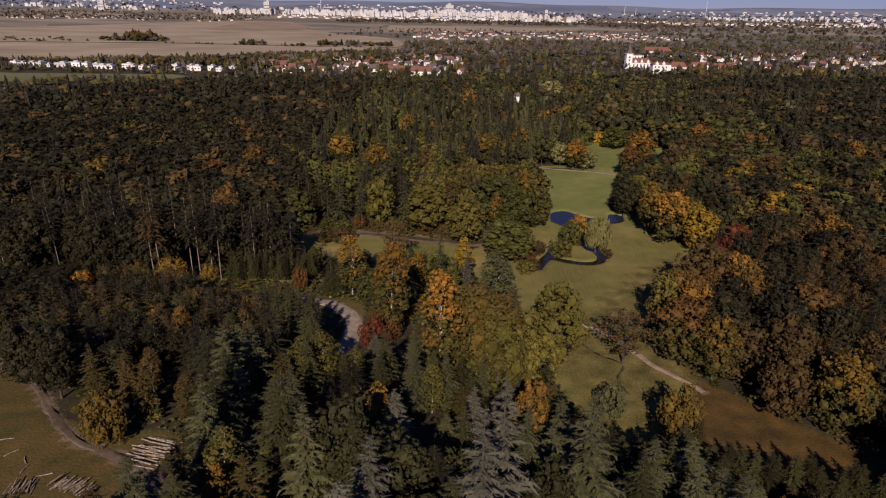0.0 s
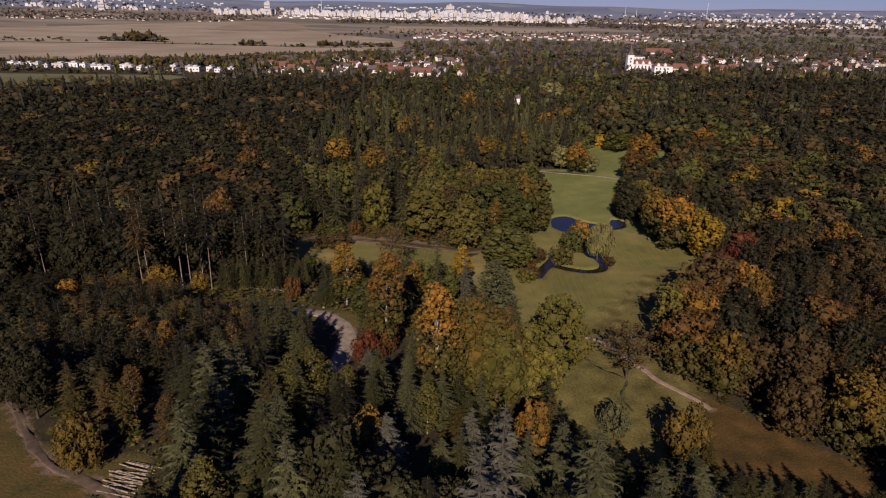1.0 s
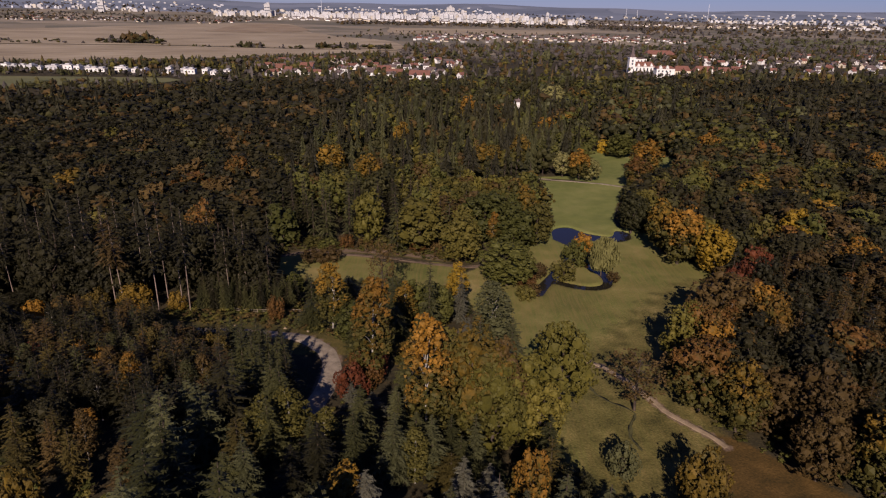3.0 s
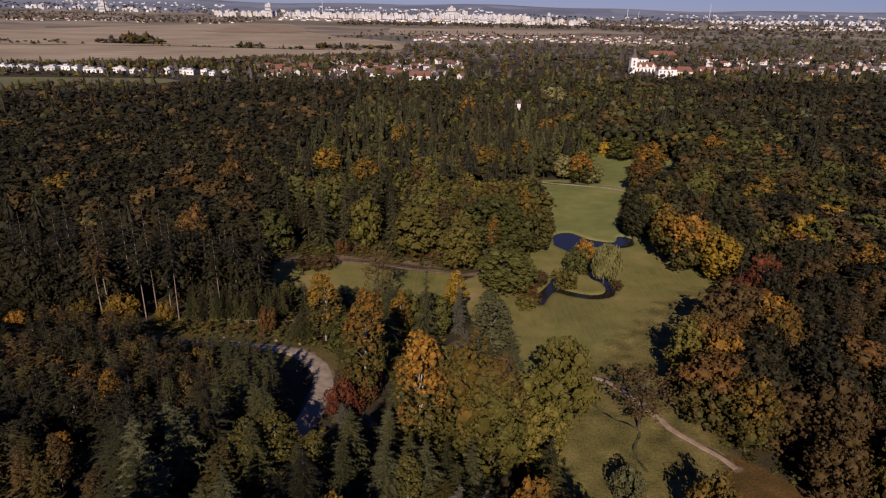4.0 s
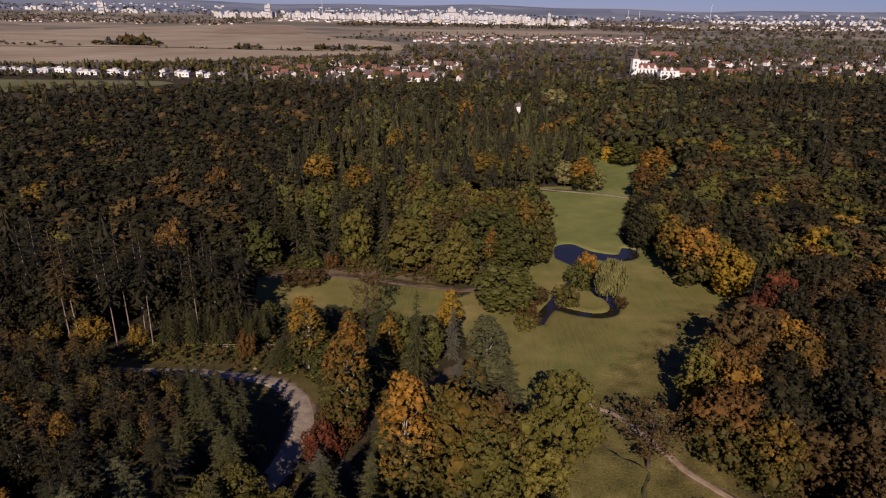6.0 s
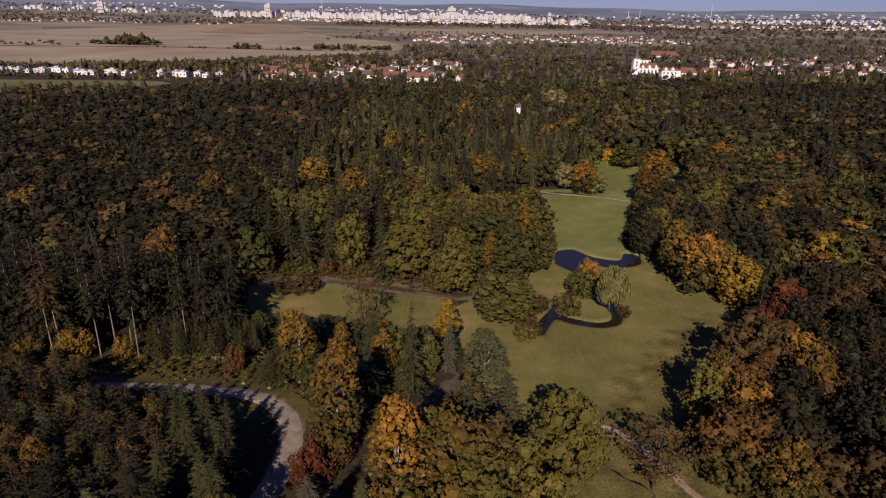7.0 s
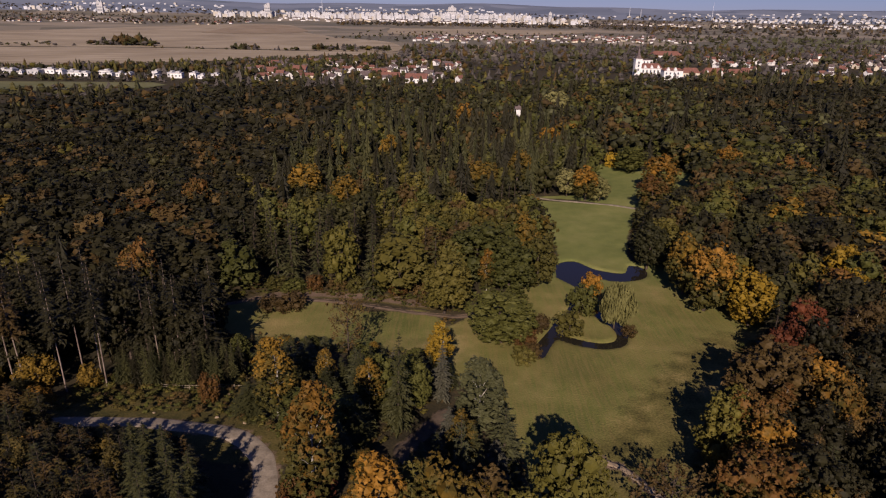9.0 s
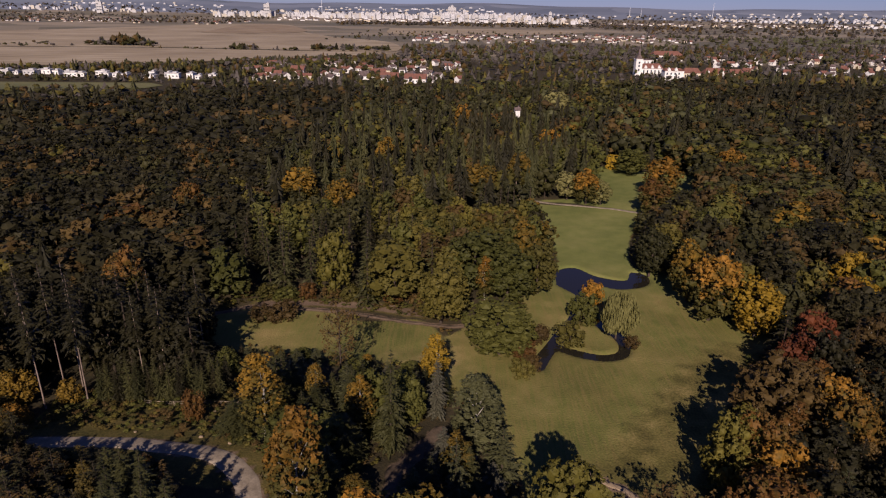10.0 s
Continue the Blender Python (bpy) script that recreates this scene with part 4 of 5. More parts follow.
def zone(x, y):
    """What grows at a place: (kind, colour) with their odds."""
    n = noise.noise((x * 0.018, y * 0.018, 3.1)) + 0.5 * noise.noise((x * 0.05, y * 0.05, 7.7))
    if y < 122 and -40 < x < 52:
        return [("spruce", "spruce", 3.5), ("spruce", "grey", 3.5), ("spruce", "deep", 0.8), ("spruce", "blue", 1.3 if x > -14 else 0.0), ("larch", "larch", 1.2), ("birch", "gold", 0.3), ("birch", "olive", 0.6), ("oak", "dark", 0.4)]
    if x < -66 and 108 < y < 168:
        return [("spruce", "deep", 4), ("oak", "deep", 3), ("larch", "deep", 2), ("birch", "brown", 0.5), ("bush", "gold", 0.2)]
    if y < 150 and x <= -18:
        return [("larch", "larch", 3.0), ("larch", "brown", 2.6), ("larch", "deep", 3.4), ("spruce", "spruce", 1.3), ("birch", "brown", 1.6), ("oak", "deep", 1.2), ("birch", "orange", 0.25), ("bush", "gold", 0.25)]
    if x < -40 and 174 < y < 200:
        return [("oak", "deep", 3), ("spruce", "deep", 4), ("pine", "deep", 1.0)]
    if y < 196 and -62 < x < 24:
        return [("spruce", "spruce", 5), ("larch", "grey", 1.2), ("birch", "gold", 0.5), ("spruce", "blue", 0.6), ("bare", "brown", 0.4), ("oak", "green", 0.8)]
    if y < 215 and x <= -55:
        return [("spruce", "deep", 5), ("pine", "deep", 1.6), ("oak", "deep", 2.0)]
    if x > 45 and y < 205:
        return [("oak", "brown", 1.2), ("birch", "brown", 2.6), ("birch", "russet", 2.2), ("birch", "olive", 0.5), ("larch", "brown", 1.6), ("larch", "grey", 0.8), ("spruce", "deep", 3 + 3 * (x > 95)), ("oak", "orange", 0.35), ("oak", "deep", 3.0), ("birch", "brown", 0.8)]
    if x > 60 and y < 300:
        return [("spruce", "spruce", 2.5 + 3 * n), ("spruce", "deep", 3), ("oak", "green", 0.6), ("oak", "olive", 0.6), ("oak", "deep", 3.2), ("oak", "dark", 1.6), ("oak", "brown", 1.3), ("oak", "gold", 0.25), ("oak", "russet", 0.7)]
    if -62 < x < -12 and y < 262:
        return [("spruce", "spruce", 7), ("spruce", "deep", 5), ("oak", "green", 0.9), ("oak", "dark", 1.2), ("oak", "olive", 0.3)]
    if -66 < x < 70 and 292 < y < 480:
        return [("spruce", "deep", 4.5), ("spruce", "spruce", 3.5), ("pine", "deep", 1.2), ("oak", "dark", 2.2), ("oak", "green", 1.6), ("oak", "olive", 0.8), ("oak", "brown", 0.5), ("oak", "gold", 0.12)]
    if -16 < x < 60 and y < 330:
        return [("oak", "olive", 3.6), ("oak", "green", 2.2), ("oak", "lime", 1.8), ("oak", "gold", 0.7), ("spruce", "spruce", 1.8), ("spruce", "deep", 1.0), ("oak", "brown", 0.7), ("oak", "deep", 0.8)]
    odds = [("oak", "dark", 3.4), ("oak", "green", 1.5), ("oak", "olive", 0.6), ("oak", "gold", 0.14), ("oak", "russet", 0.2), ("oak", "brown", 0.6)]
    # outer woods: mostly the blackened foliage, dimming both sides of the view
    if x < -60 or x > 190:
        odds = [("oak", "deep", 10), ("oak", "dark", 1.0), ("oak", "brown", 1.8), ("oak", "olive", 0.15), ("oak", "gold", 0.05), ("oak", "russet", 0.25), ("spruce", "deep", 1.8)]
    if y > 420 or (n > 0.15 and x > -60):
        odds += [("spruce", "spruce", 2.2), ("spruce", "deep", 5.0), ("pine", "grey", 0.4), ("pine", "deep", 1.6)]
    if y > 400 and -60 < x < 260:
        odds += [("oak", "dark", 3.0), ("oak", "green", 1.2), ("oak", "olive", 0.7), ("spruce", "spruce", 2.0), ("oak", "grey", 2.0), ("oak", "brown", 0.8)]
    return odds + [("spruce", "deep", 0.8)]


SIZES = {"oak": (15, 21, 3.6, 5.6), "birch": (13, 19, 2.2, 3.4), "spruce": (13, 23, 3.6, 5.0), "pine": (22, 27, 2.6, 3.6), "larch": (13, 19, 2.2, 3.2), "bare": (12, 16, 2.8, 4.2), "bush": (4, 7, 2.0, 3.4)}
FOREST_EDGE = [(-900, -60), (-900, 420), (-330, 500), (-236, 570), (-172, 625), (-13, 655), (126, 705), (274, 715), (450, 700), (1000, 780), (1000, -60)]


def open_ground(xy):
    """Metres into ground kept free of trees, positive where nothing grows."""
    d = np.maximum.reduce([inside_distance(xy, a) for a in (MEADOW, UPPER_MEADOW, GLADE, STREAM_LAWN, DRY_FIELD, CLEARING, SHADED_BANK)])
    d = np.maximum(d, water_distance(xy))
    inner = (xy[:, 0] < -24) & (xy[:, 1] < 147)
    d = np.maximum(d, np.where(inner, np.interp(xy[:, 0], [-46, -34], [4.0, 9.5]), 0) - line_distance(xy, ROAD))
    for line, half in ((ROAD, 4.0), (PATH_FIELD, 2.0), (PATH_FAR, 2.5), (PATH_GLADE, 2.0), (TRACK, 3.0), (RIDE, 2.5)):
        d = np.maximum(d, half - line_distance(xy, line))
    return d


def scatter(x0, x1, y0, y1, step):
    gx, gy = np.meshgrid(np.arange(x0, x1, step), np.arange(y0, y1, step * 0.87))
    gx = gx + (np.arange(len(gx)) % 2)[:, None] * step / 2
    xy = np.stack([gx.ravel(), gy.ravel()], -1) + rng.uniform(-0.36, 0.36, (gx.size, 2)) * step
    return xy[(np.abs(xy[:, 0] - 0.09 * xy[:, 1]) < 0.715 * np.maximum(xy[:, 1], 0) + 27) & (inside_distance(xy, FOREST_EDGE) > 0)]


def pick(x, y):
    odds = zone(x, y)
    weight = np.array([max(o[2], 0.02) for o in odds])
    return odds[rng.choice(len(odds), p=weight / weight.sum())][:2]


def clear_of_planted(xy, gap):
    done = np.array([p[:2] for p in planted])
    wide = np.array([p[2] for p in planted])
    d = np.hypot(xy[:, None, 0] - done[None, :, 0], xy[:, None, 1] - done[None, :, 1]) - 0.75 * wide[None]
    return d.min(1) > gap


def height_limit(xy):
    """Keeps trees under the camera's sight lines to open ground, fitted to its view."""
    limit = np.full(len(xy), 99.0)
    # below the first and last points of the camera's path
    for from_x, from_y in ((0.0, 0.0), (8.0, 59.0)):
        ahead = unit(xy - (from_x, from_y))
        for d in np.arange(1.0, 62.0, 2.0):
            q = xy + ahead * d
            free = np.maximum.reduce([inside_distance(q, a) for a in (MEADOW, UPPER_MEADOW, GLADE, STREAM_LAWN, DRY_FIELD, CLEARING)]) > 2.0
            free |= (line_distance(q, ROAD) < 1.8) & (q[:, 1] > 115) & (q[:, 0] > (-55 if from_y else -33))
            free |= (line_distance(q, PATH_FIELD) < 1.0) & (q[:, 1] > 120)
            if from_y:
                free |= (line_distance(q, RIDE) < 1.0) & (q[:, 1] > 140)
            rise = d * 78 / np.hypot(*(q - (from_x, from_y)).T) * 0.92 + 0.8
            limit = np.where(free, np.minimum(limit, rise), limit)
    # low enough, too, to leave the dry field and the road sunlit
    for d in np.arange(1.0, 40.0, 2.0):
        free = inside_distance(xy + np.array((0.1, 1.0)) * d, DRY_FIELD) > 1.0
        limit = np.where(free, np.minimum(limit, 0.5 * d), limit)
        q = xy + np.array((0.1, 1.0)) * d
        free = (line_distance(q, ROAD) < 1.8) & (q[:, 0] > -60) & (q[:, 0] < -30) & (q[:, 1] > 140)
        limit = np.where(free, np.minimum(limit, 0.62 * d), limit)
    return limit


# the young plantation inside the bend of the road
PLANTATION = [(-92, 118), (-84, 148), (-58, 150), (-40, 149), (-30, 142), (-27, 128), (-29, 112), (-40, 106), (-60, 112)]
spots = scatter(-95, -24, 104, 152, 3.1)
spots = spots[(inside_distance(spots, PLANTATION) > 0) & (open_ground(spots) < -0.3) & clear_of_planted(spots, 0.6)]
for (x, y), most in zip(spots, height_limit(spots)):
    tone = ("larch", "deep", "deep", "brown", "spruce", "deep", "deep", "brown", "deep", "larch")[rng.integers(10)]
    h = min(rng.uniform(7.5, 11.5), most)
    if h > 2.2 and len(planted) % 17:
        plant("sapling" if rng.random() < 0.85 else "birch", x, y, h, rng.uniform(1.7, 2.6) * (h / 10) ** 0.5, tone, "in a plantation", "plantation trees")
    elif h > 4:
        plant("bush", x, y, h * 0.7, 2.0, ("orange", "gold")[len(planted) % 2], "in a plantation", "plantation trees")

NEAR_EDGE = 205.0
spots = scatter(-200, 220, 36, NEAR_EDGE, 5.6)
spots = spots[(open_ground(spots) < -1.2) & clear_of_planted(spots, 1.8) & (inside_distance(spots, PLANTATION) < 0)]
spots = spots[np.argsort(np.hypot(*spots.T))]
numbers, crowd = {}, []
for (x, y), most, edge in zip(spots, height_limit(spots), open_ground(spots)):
    kind, colour = pick(x, y)
    h0, h1, r0, r1 = SIZES[kind]
    if y < 150 and x < -40:
        h0, h1, r0, r1 = h0 * 0.6, h1 * 0.7, r0 * 0.75, r1 * 0.75
    if kind == "spruce" and x <= -55 and y > 165:
        h0, h1, r0, r1 = 21, 27, 3.2, 4.2
    if kind == "spruce" and -20 < x < 24 and y > 118:
        h0, h1, r0, r1 = 7, 14, 2.0, 3.4
    if kind == "spruce" and y <= 98 and -42 < x < 52:
        h0, h1, r0, r1 = 15, 21, 4.2, 5.8
        if rng.random() < 0.4:
            continue
    if -28 < x < 12 and 74 < y < 122:
        h0, h1, r0, r1 = (8, 13, 2.4, 3.6) if y < 106 or not -22 < x < -6 else (4.5, 7.5, 1.8, 2.6)
    if -34 < x < -4 and 128 < y < 158:
        h1 = min(h1, 10)
        h0 = min(h0, 6)
    if y > 146 and y < 167 and x < -60:
        h0, h1 = 3, 6
    if x > 45 and y > 100:
        r0, r1 = r0 * 1.12, r1 * 1.12
        if rng.random() < 0.28:
            continue
    h, r = rng.uniform(h0, h1), rng.uniform(r0, r1)
    if edge > -(1.1 if x > 45 and y < 230 else 0.5) * r:
        continue
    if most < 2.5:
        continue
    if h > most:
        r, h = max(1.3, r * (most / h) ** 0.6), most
        if kind in ("pine", "bare"):
            kind, colour = "spruce", "spruce"
    numbers[kind] = numbers.get(kind, 0) + 1
    if numbers[kind] < 205:
        plant(kind, x, y, h, r, colour)
    else:
        crowd.append((x, y, kind, colour, h, r))

# ---- the woods beyond, past counting ----
LOW = {
    "oak": [broadleaf(s, 20, 6, -0.02, 11, 240, 0.9, 0.46, tris=True, loose=0.78, clumps=60, dome=0.36, spread=0.13, deep=(0.48, 0.7))[0].arrays()[:2] for s in (101, 102, 103)],
    "spruce": [spire(s, 22, 4, 0.04, 13, 9).arrays()[:2] for s in (111, 112, 113)],
    "pine": [spire(s, 26, 3.2, 0.42, 8, 7).arrays()[:2] for s in (121, 122, 123)],
}
LOWEST = {
    "oak": [broadleaf(s, 20, 6, 0.0, 7, 100, 1.1, 0.55, tris=True, loose=0.8, cores=2, clumps=24, dome=0.34, spread=0.14, deep=(0.45, 0.66))[0].arrays()[:2] for s in (131, 132, 133)],
    "spruce": [spire(s, 22, 4, 0.04, 9, 6).arrays()[:2] for s in (141, 142, 143)],
    "pine": [spire(s, 26, 3.2, 0.4, 6, 6).arrays()[:2] for s in (151, 152)],
}
CROWD = dict(LOW, oak=[broadleaf(s, 20, 6, -0.03, 18, 520, 0.78, 0.4, tris=True, loose=0.8, clumps=170, dome=0.37, spread=0.11, deep=(0.5, 0.72))[0].arrays()[:2] for s in (105, 106, 107, 108)], spruce=[conifer(s, 22, 4, 0.05, 16, 7, 2)[0].arrays()[:2] for s in (115, 116)])
SHRUB = {"oak": [broadleaf(s, 20, 6, -0.2, 3, 44, 1.1, 0.55, tris=True)[0].arrays()[:2] for s in (181, 182, 183)]}
SPECK = {
    "oak": [broadleaf(s, 20, 6, 0.0, 1, 10, 1.3, 0.95, tris=True, dome=0.2, deep=(0.1, 0.3), body=(0.6, 1.0))[0].arrays()[:2] for s in (161, 162, 163)],
    "spruce": [spire(s, 22, 4, 0.05, 3, 4).arrays()[:2] for s in (171, 172)],
}
STEM = Shape().tube([(0, 0, 0), (0, 0, 1)], [1, 0.6], 4).arrays()
TONES = sorted(LEAF)


def woods(name, places, models, label, stems=True):
    """One mesh of many trees; places: rows of x, y, kind, colour, height, radius."""
    vs, ts, idx, tint, n = [], [], [], [], 0
    sv, sq, pale = [], [], []
    tall, wide = {"oak": 20, "spruce": 22, "pine": 26}, {"oak": 6, "spruce": 4, "pine": 3.2}
    for x, y, kind, colour, h, r in places:
        v, t = models[kind][rng.integers(len(models[kind]))]
        a = rng.uniform(0, 2 * np.pi)
        c, s = math.cos(a) * r / wide[kind], math.sin(a) * r / wide[kind]
        z = float(land(x, y))
        vs.append(np.column_stack([v[:, 0] * c - v[:, 1] * s + x, v[:, 0] * s + v[:, 1] * c + y, v[:, 2] * h / tall[kind] + z]))
        ts.append(t + n)
        idx.append(np.full(len(t), TONES.index(colour)))
        tint.append(np.full(len(v), rng.random()))
        n += len(v)
        if stems:
            pale.append(kind == "pine")
            sv.append(STEM[0] * (0.22, 0.22, h * 0.7) + (x, y, z))
            sq.append(STEM[2] + 8 * len(sq))
    if stems:
        vs += sv
        quads = np.concatenate(sq) + n
        idx.append(np.repeat(np.where(pale, len(TONES), len(TONES) + 1), 4))
        tint.append(np.zeros(8 * len(sv)))
    else:
        quads = np.zeros((0, 4), int)
    me = mesh_of(name, np.concatenate(vs), [np.concatenate(ts), quads], [LEAF[k] for k in TONES] + [BARK_PINE, BARK], np.concatenate(idx), tint=np.concatenate(tint))
    return tagged(new(name, me), label, "forest", kind="stuff")


SIMPLE = {"birch": "oak", "larch": "spruce", "bare": "oak", "bush": "oak"}


def grown(spots, grow=1.0):
    out = []
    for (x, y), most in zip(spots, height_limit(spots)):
        kind, colour = pick(x, y)
        h0, h1, r0, r1 = SIZES[kind]
        if kind == "oak":
            h0, h1, r0, r1 = 14, 20.5, 4.4, 7.2
        elif kind == "spruce":
            h0, h1, r0, r1 = (13, 21, 3.0, 4.4) if y < 300 else (12, 17.5, 3.2, 4.6)
        heart = -70 < x < 75 and 212 < y < 480
        if heart:
            h0, h1, r0, r1 = {"oak": (13, 19, 4.0, 6.0), "spruce": (18, 26, 2.7, 3.9), "pine": (20, 26, 2.6, 3.6)}[kind]
        h = h0 + (h1 - h0) * (0.3 + 0.45 * rng.random() + 0.5 * noise.noise((x * 0.03, y * 0.03, 1.7)))
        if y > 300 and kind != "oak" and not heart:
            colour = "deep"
        wide = 1.22 if kind == "oak" and (x < -50 or x > 130) and y > 210 else 1.0
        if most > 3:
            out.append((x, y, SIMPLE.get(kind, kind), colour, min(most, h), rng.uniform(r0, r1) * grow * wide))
    return out


woods("crowded_forest", [(x, y, SIMPLE.get(k, k), c, h, r) for x, y, k, c, h, r in crowd], CROWD, "dense mixed forest trees in autumn colours")
spots = scatter(-420, 460, NEAR_EDGE, 390, 7.9)
spots = spots[(open_ground(spots) < -2.5) & clear_of_planted(spots, 1.5)]
fore = spots[:, 1] < 310
woods("middle_forest", grown(spots[fore], 1.06), CROWD, "mixed forest in early autumn colours round the meadow")
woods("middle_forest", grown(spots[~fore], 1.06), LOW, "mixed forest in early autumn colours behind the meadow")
gx, gy = np.meshgrid(np.arange(-130, 140, 8.5), np.arange(-110, 36, 7.5))
spots = np.stack([gx.ravel(), gy.ravel()], -1) + rng.uniform(-2.8, 2.8, (gx.size, 2))
below = spots[:, 1] > -34
woods("rear_forest", grown(spots[below], 1.2), LOW, "dark spruce and mixed forest below the start")
woods("rear_forest", grown(spots[~below], 1.3), LOWEST, "dark spruce and mixed forest", False)
spots = scatter(-640, 760, 390, 720, 9.5)
spots = spots[(open_ground(spots) < -1.5) & clear_of_planted(spots, 2.0)]
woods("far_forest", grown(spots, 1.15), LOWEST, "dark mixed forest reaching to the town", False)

# low growth along the edges of the open ground
spots = scatter(-120, 160, 60, 300, 2.1)
rim = open_ground(spots)
rough = np.maximum(inside_distance(spots, SHADED_BANK), inside_distance(spots, BANK)) > -2
rough &= np.minimum(line_distance(spots, ROAD), line_distance(spots, PATH_GLADE)) > 2.8
spots = spots[(rng.random(len(spots)) < np.where((rim < -0.4) & (rim > -5), 0.5, 0.0)) | (rough & (rng.random(len(spots)) < 0.75))]
woods("undergrowth", [(x, y, "oak", ("green", "olive", "brown", "larch", "olive", "green")[rng.integers(6)], rng.uniform(0.6, 2.3), rng.uniform(0.7, 1.6)) for x, y in spots], SHRUB, "low shrubs and saplings along the forest edge", False)

# ---- fields and far country ----


def sheet(name, outline, material, label, lift):
    q = curve(list(outline) + [outline[0]], 60)[:-1]
    me = bpy.data.meshes.new(name)
    bm = bmesh.new()
    f = bm.faces.new([bm.verts.new((x, y, float(land(x, y)) + lift)) for x, y in q])
    if f.normal.z < 0:
        f.normal_flip()
    bmesh.ops.triangulate(bm, faces=bm.faces[:])
    bm.to_mesh(me)
    bm.free()
    me.materials.append(material)
    return tagged(new(name, me), label, "field", kind="structure")


NEAR_FIELD = [(-1300, 700), (-900, 860), (-582, 900), (-396, 990), (-213, 1135), (-92, 1260), (-94, 1292), (-306, 1288), (-523, 1300), (-810, 1250), (-1500, 1150)]
sheet("field", NEAR_FIELD, STUBBLE, "pale tan harvested field with faint rows", 0.6)
sheet("field", [(-1500, 1165), (-810, 1268), (-523, 1318), (-306, 1306), (-94, 1312), (-137, 1660), (-289, 1845), (-451, 2188), (-648, 2850), (-865, 2880), (-1011, 2500), (-1230, 1893), (-1800, 1700)], STUBBLE, "wide tan stubble field", 0.8)
sheet("field", [(-700, 1990), (-560, 1960), (-440, 2190), (-640, 2760), (-800, 2740)], PLOUGHED, "brown ploughed part of the stubble field", 1.4)
sheet("field", [(-600, 760), (-474, 734), (-305, 750), (-289, 704), (-370, 679), (-404, 627), (-560, 640)], PASTURE, "green pasture behind the forest edge", 0.5)
sheet("field", [(38, 1533), (209, 1646), (163, 1414), (80, 1386)], STUBBLE, "small pale field between woods", 0.7)
sheet("field", [(-227, 2714), (470, 2750), (406, 2371), (-122, 2090)], STUBBLE, "pale field below the housing estate", 0.7)
sheet("field", [(1120, 2358), (1442, 2263), (1275, 2000), (1009, 2019)], PASTURE, "green-brown field beyond the town", 0.7)


def belt(n, x0, x1, y0, y1, h0, h1, spread, colours, kinds=("oak", "oak", "spruce")):
    """Places for n far trees in a quadrilateral belt."""
    out = []
    for _ in range(n):
        u, v = rng.random(), rng.random()
        x, y = x0 + (x1 - x0) * u, y0 + (y1 - y0) * v
        out.append((x, y, kinds[rng.integers(len(kinds))], colours[rng.integers(len(colours))], rng.uniform(h0, h1), rng.uniform(0.7, 1.3) * spread))
    return out


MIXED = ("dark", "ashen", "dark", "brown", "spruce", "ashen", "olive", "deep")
copse = belt(60, -690, -560, 1350, 1385, 8, 16, 9, MIXED) + belt(26, -640, -590, 1355, 1380, 18, 28, 9, ("dark", "brown"))
copse += belt(18, -395, -348, 1296, 1318, 8, 14, 7, MIXED) + belt(46, -255, -105, 1325, 1350, 9, 14, 8, MIXED) + belt(8, -310, -270, 1290, 1300, 6, 10, 5, MIXED)
copse += belt(40, -1000, -690, 1290, 1390, 4, 8, 6, MIXED) + belt(30, -560, -110, 1294, 1302, 2, 6, 4, MIXED)
woods("hedgerow", copse, SPECK, "dark copses and hedges between the tan fields", False)
town = belt(420, -650, -150, 822, 900, 6, 14, 4, MIXED) + belt(620, -260, 260, 740, 1120, 7, 15, 4.5, MIXED + MIXED + ("russet",))
town += belt(1200, 240, 1050, 830, 1500, 6, 13, 4.5, MIXED + MIXED + ("russet",))
town += belt(420, -260, 330, 650, 790, 6, 11, 4.5, MIXED, ("oak", "spruce")) + belt(500, 300, 900, 690, 900, 10, 18, 6, MIXED, ("spruce", "spruce", "oak")) + belt(90, 235, 420, 855, 905, 5, 9, 4, MIXED)
town += belt(160, -600, -290, 752, 790, 4, 9, 3, MIXED) + belt(330, -440, -170, 870, 1020, 7, 13, 4.5, MIXED + ("russet", "olive")) + belt(260, -300, -90, 1000, 1180, 7, 13, 5, MIXED)
town += belt(150, 300, 520, 860, 960, 5, 10, 4, MIXED + ("russet",))
town += belt(110, -620, -390, 585, 630, 5, 10, 5, MIXED) + belt(70, -400, -285, 622, 690, 6, 11, 5, MIXED) + belt(60, -560, -470, 770, 790, 5, 9, 4, MIXED)
near = inside_distance(np.array([t[:2] for t in town]), NEAR_FIELD)
town = [t for t, d in zip(town, near) if d < -4 * t[4]]
woods("town_trees", town, SPECK, "garden trees and hedges between the houses", False)
# the ashen trees carry the distance's haze in their colour
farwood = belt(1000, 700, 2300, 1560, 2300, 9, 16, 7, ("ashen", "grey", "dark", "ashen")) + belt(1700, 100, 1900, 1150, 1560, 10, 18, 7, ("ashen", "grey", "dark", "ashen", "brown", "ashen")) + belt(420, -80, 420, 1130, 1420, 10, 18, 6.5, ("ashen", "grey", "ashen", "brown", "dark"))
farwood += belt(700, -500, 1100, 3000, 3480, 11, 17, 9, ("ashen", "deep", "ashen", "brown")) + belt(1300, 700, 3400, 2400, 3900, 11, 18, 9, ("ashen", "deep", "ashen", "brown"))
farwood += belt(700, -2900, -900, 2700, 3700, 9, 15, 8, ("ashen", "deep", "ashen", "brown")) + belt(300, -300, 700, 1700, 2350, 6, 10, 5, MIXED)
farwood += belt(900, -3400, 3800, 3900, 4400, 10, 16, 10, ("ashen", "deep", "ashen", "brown"))
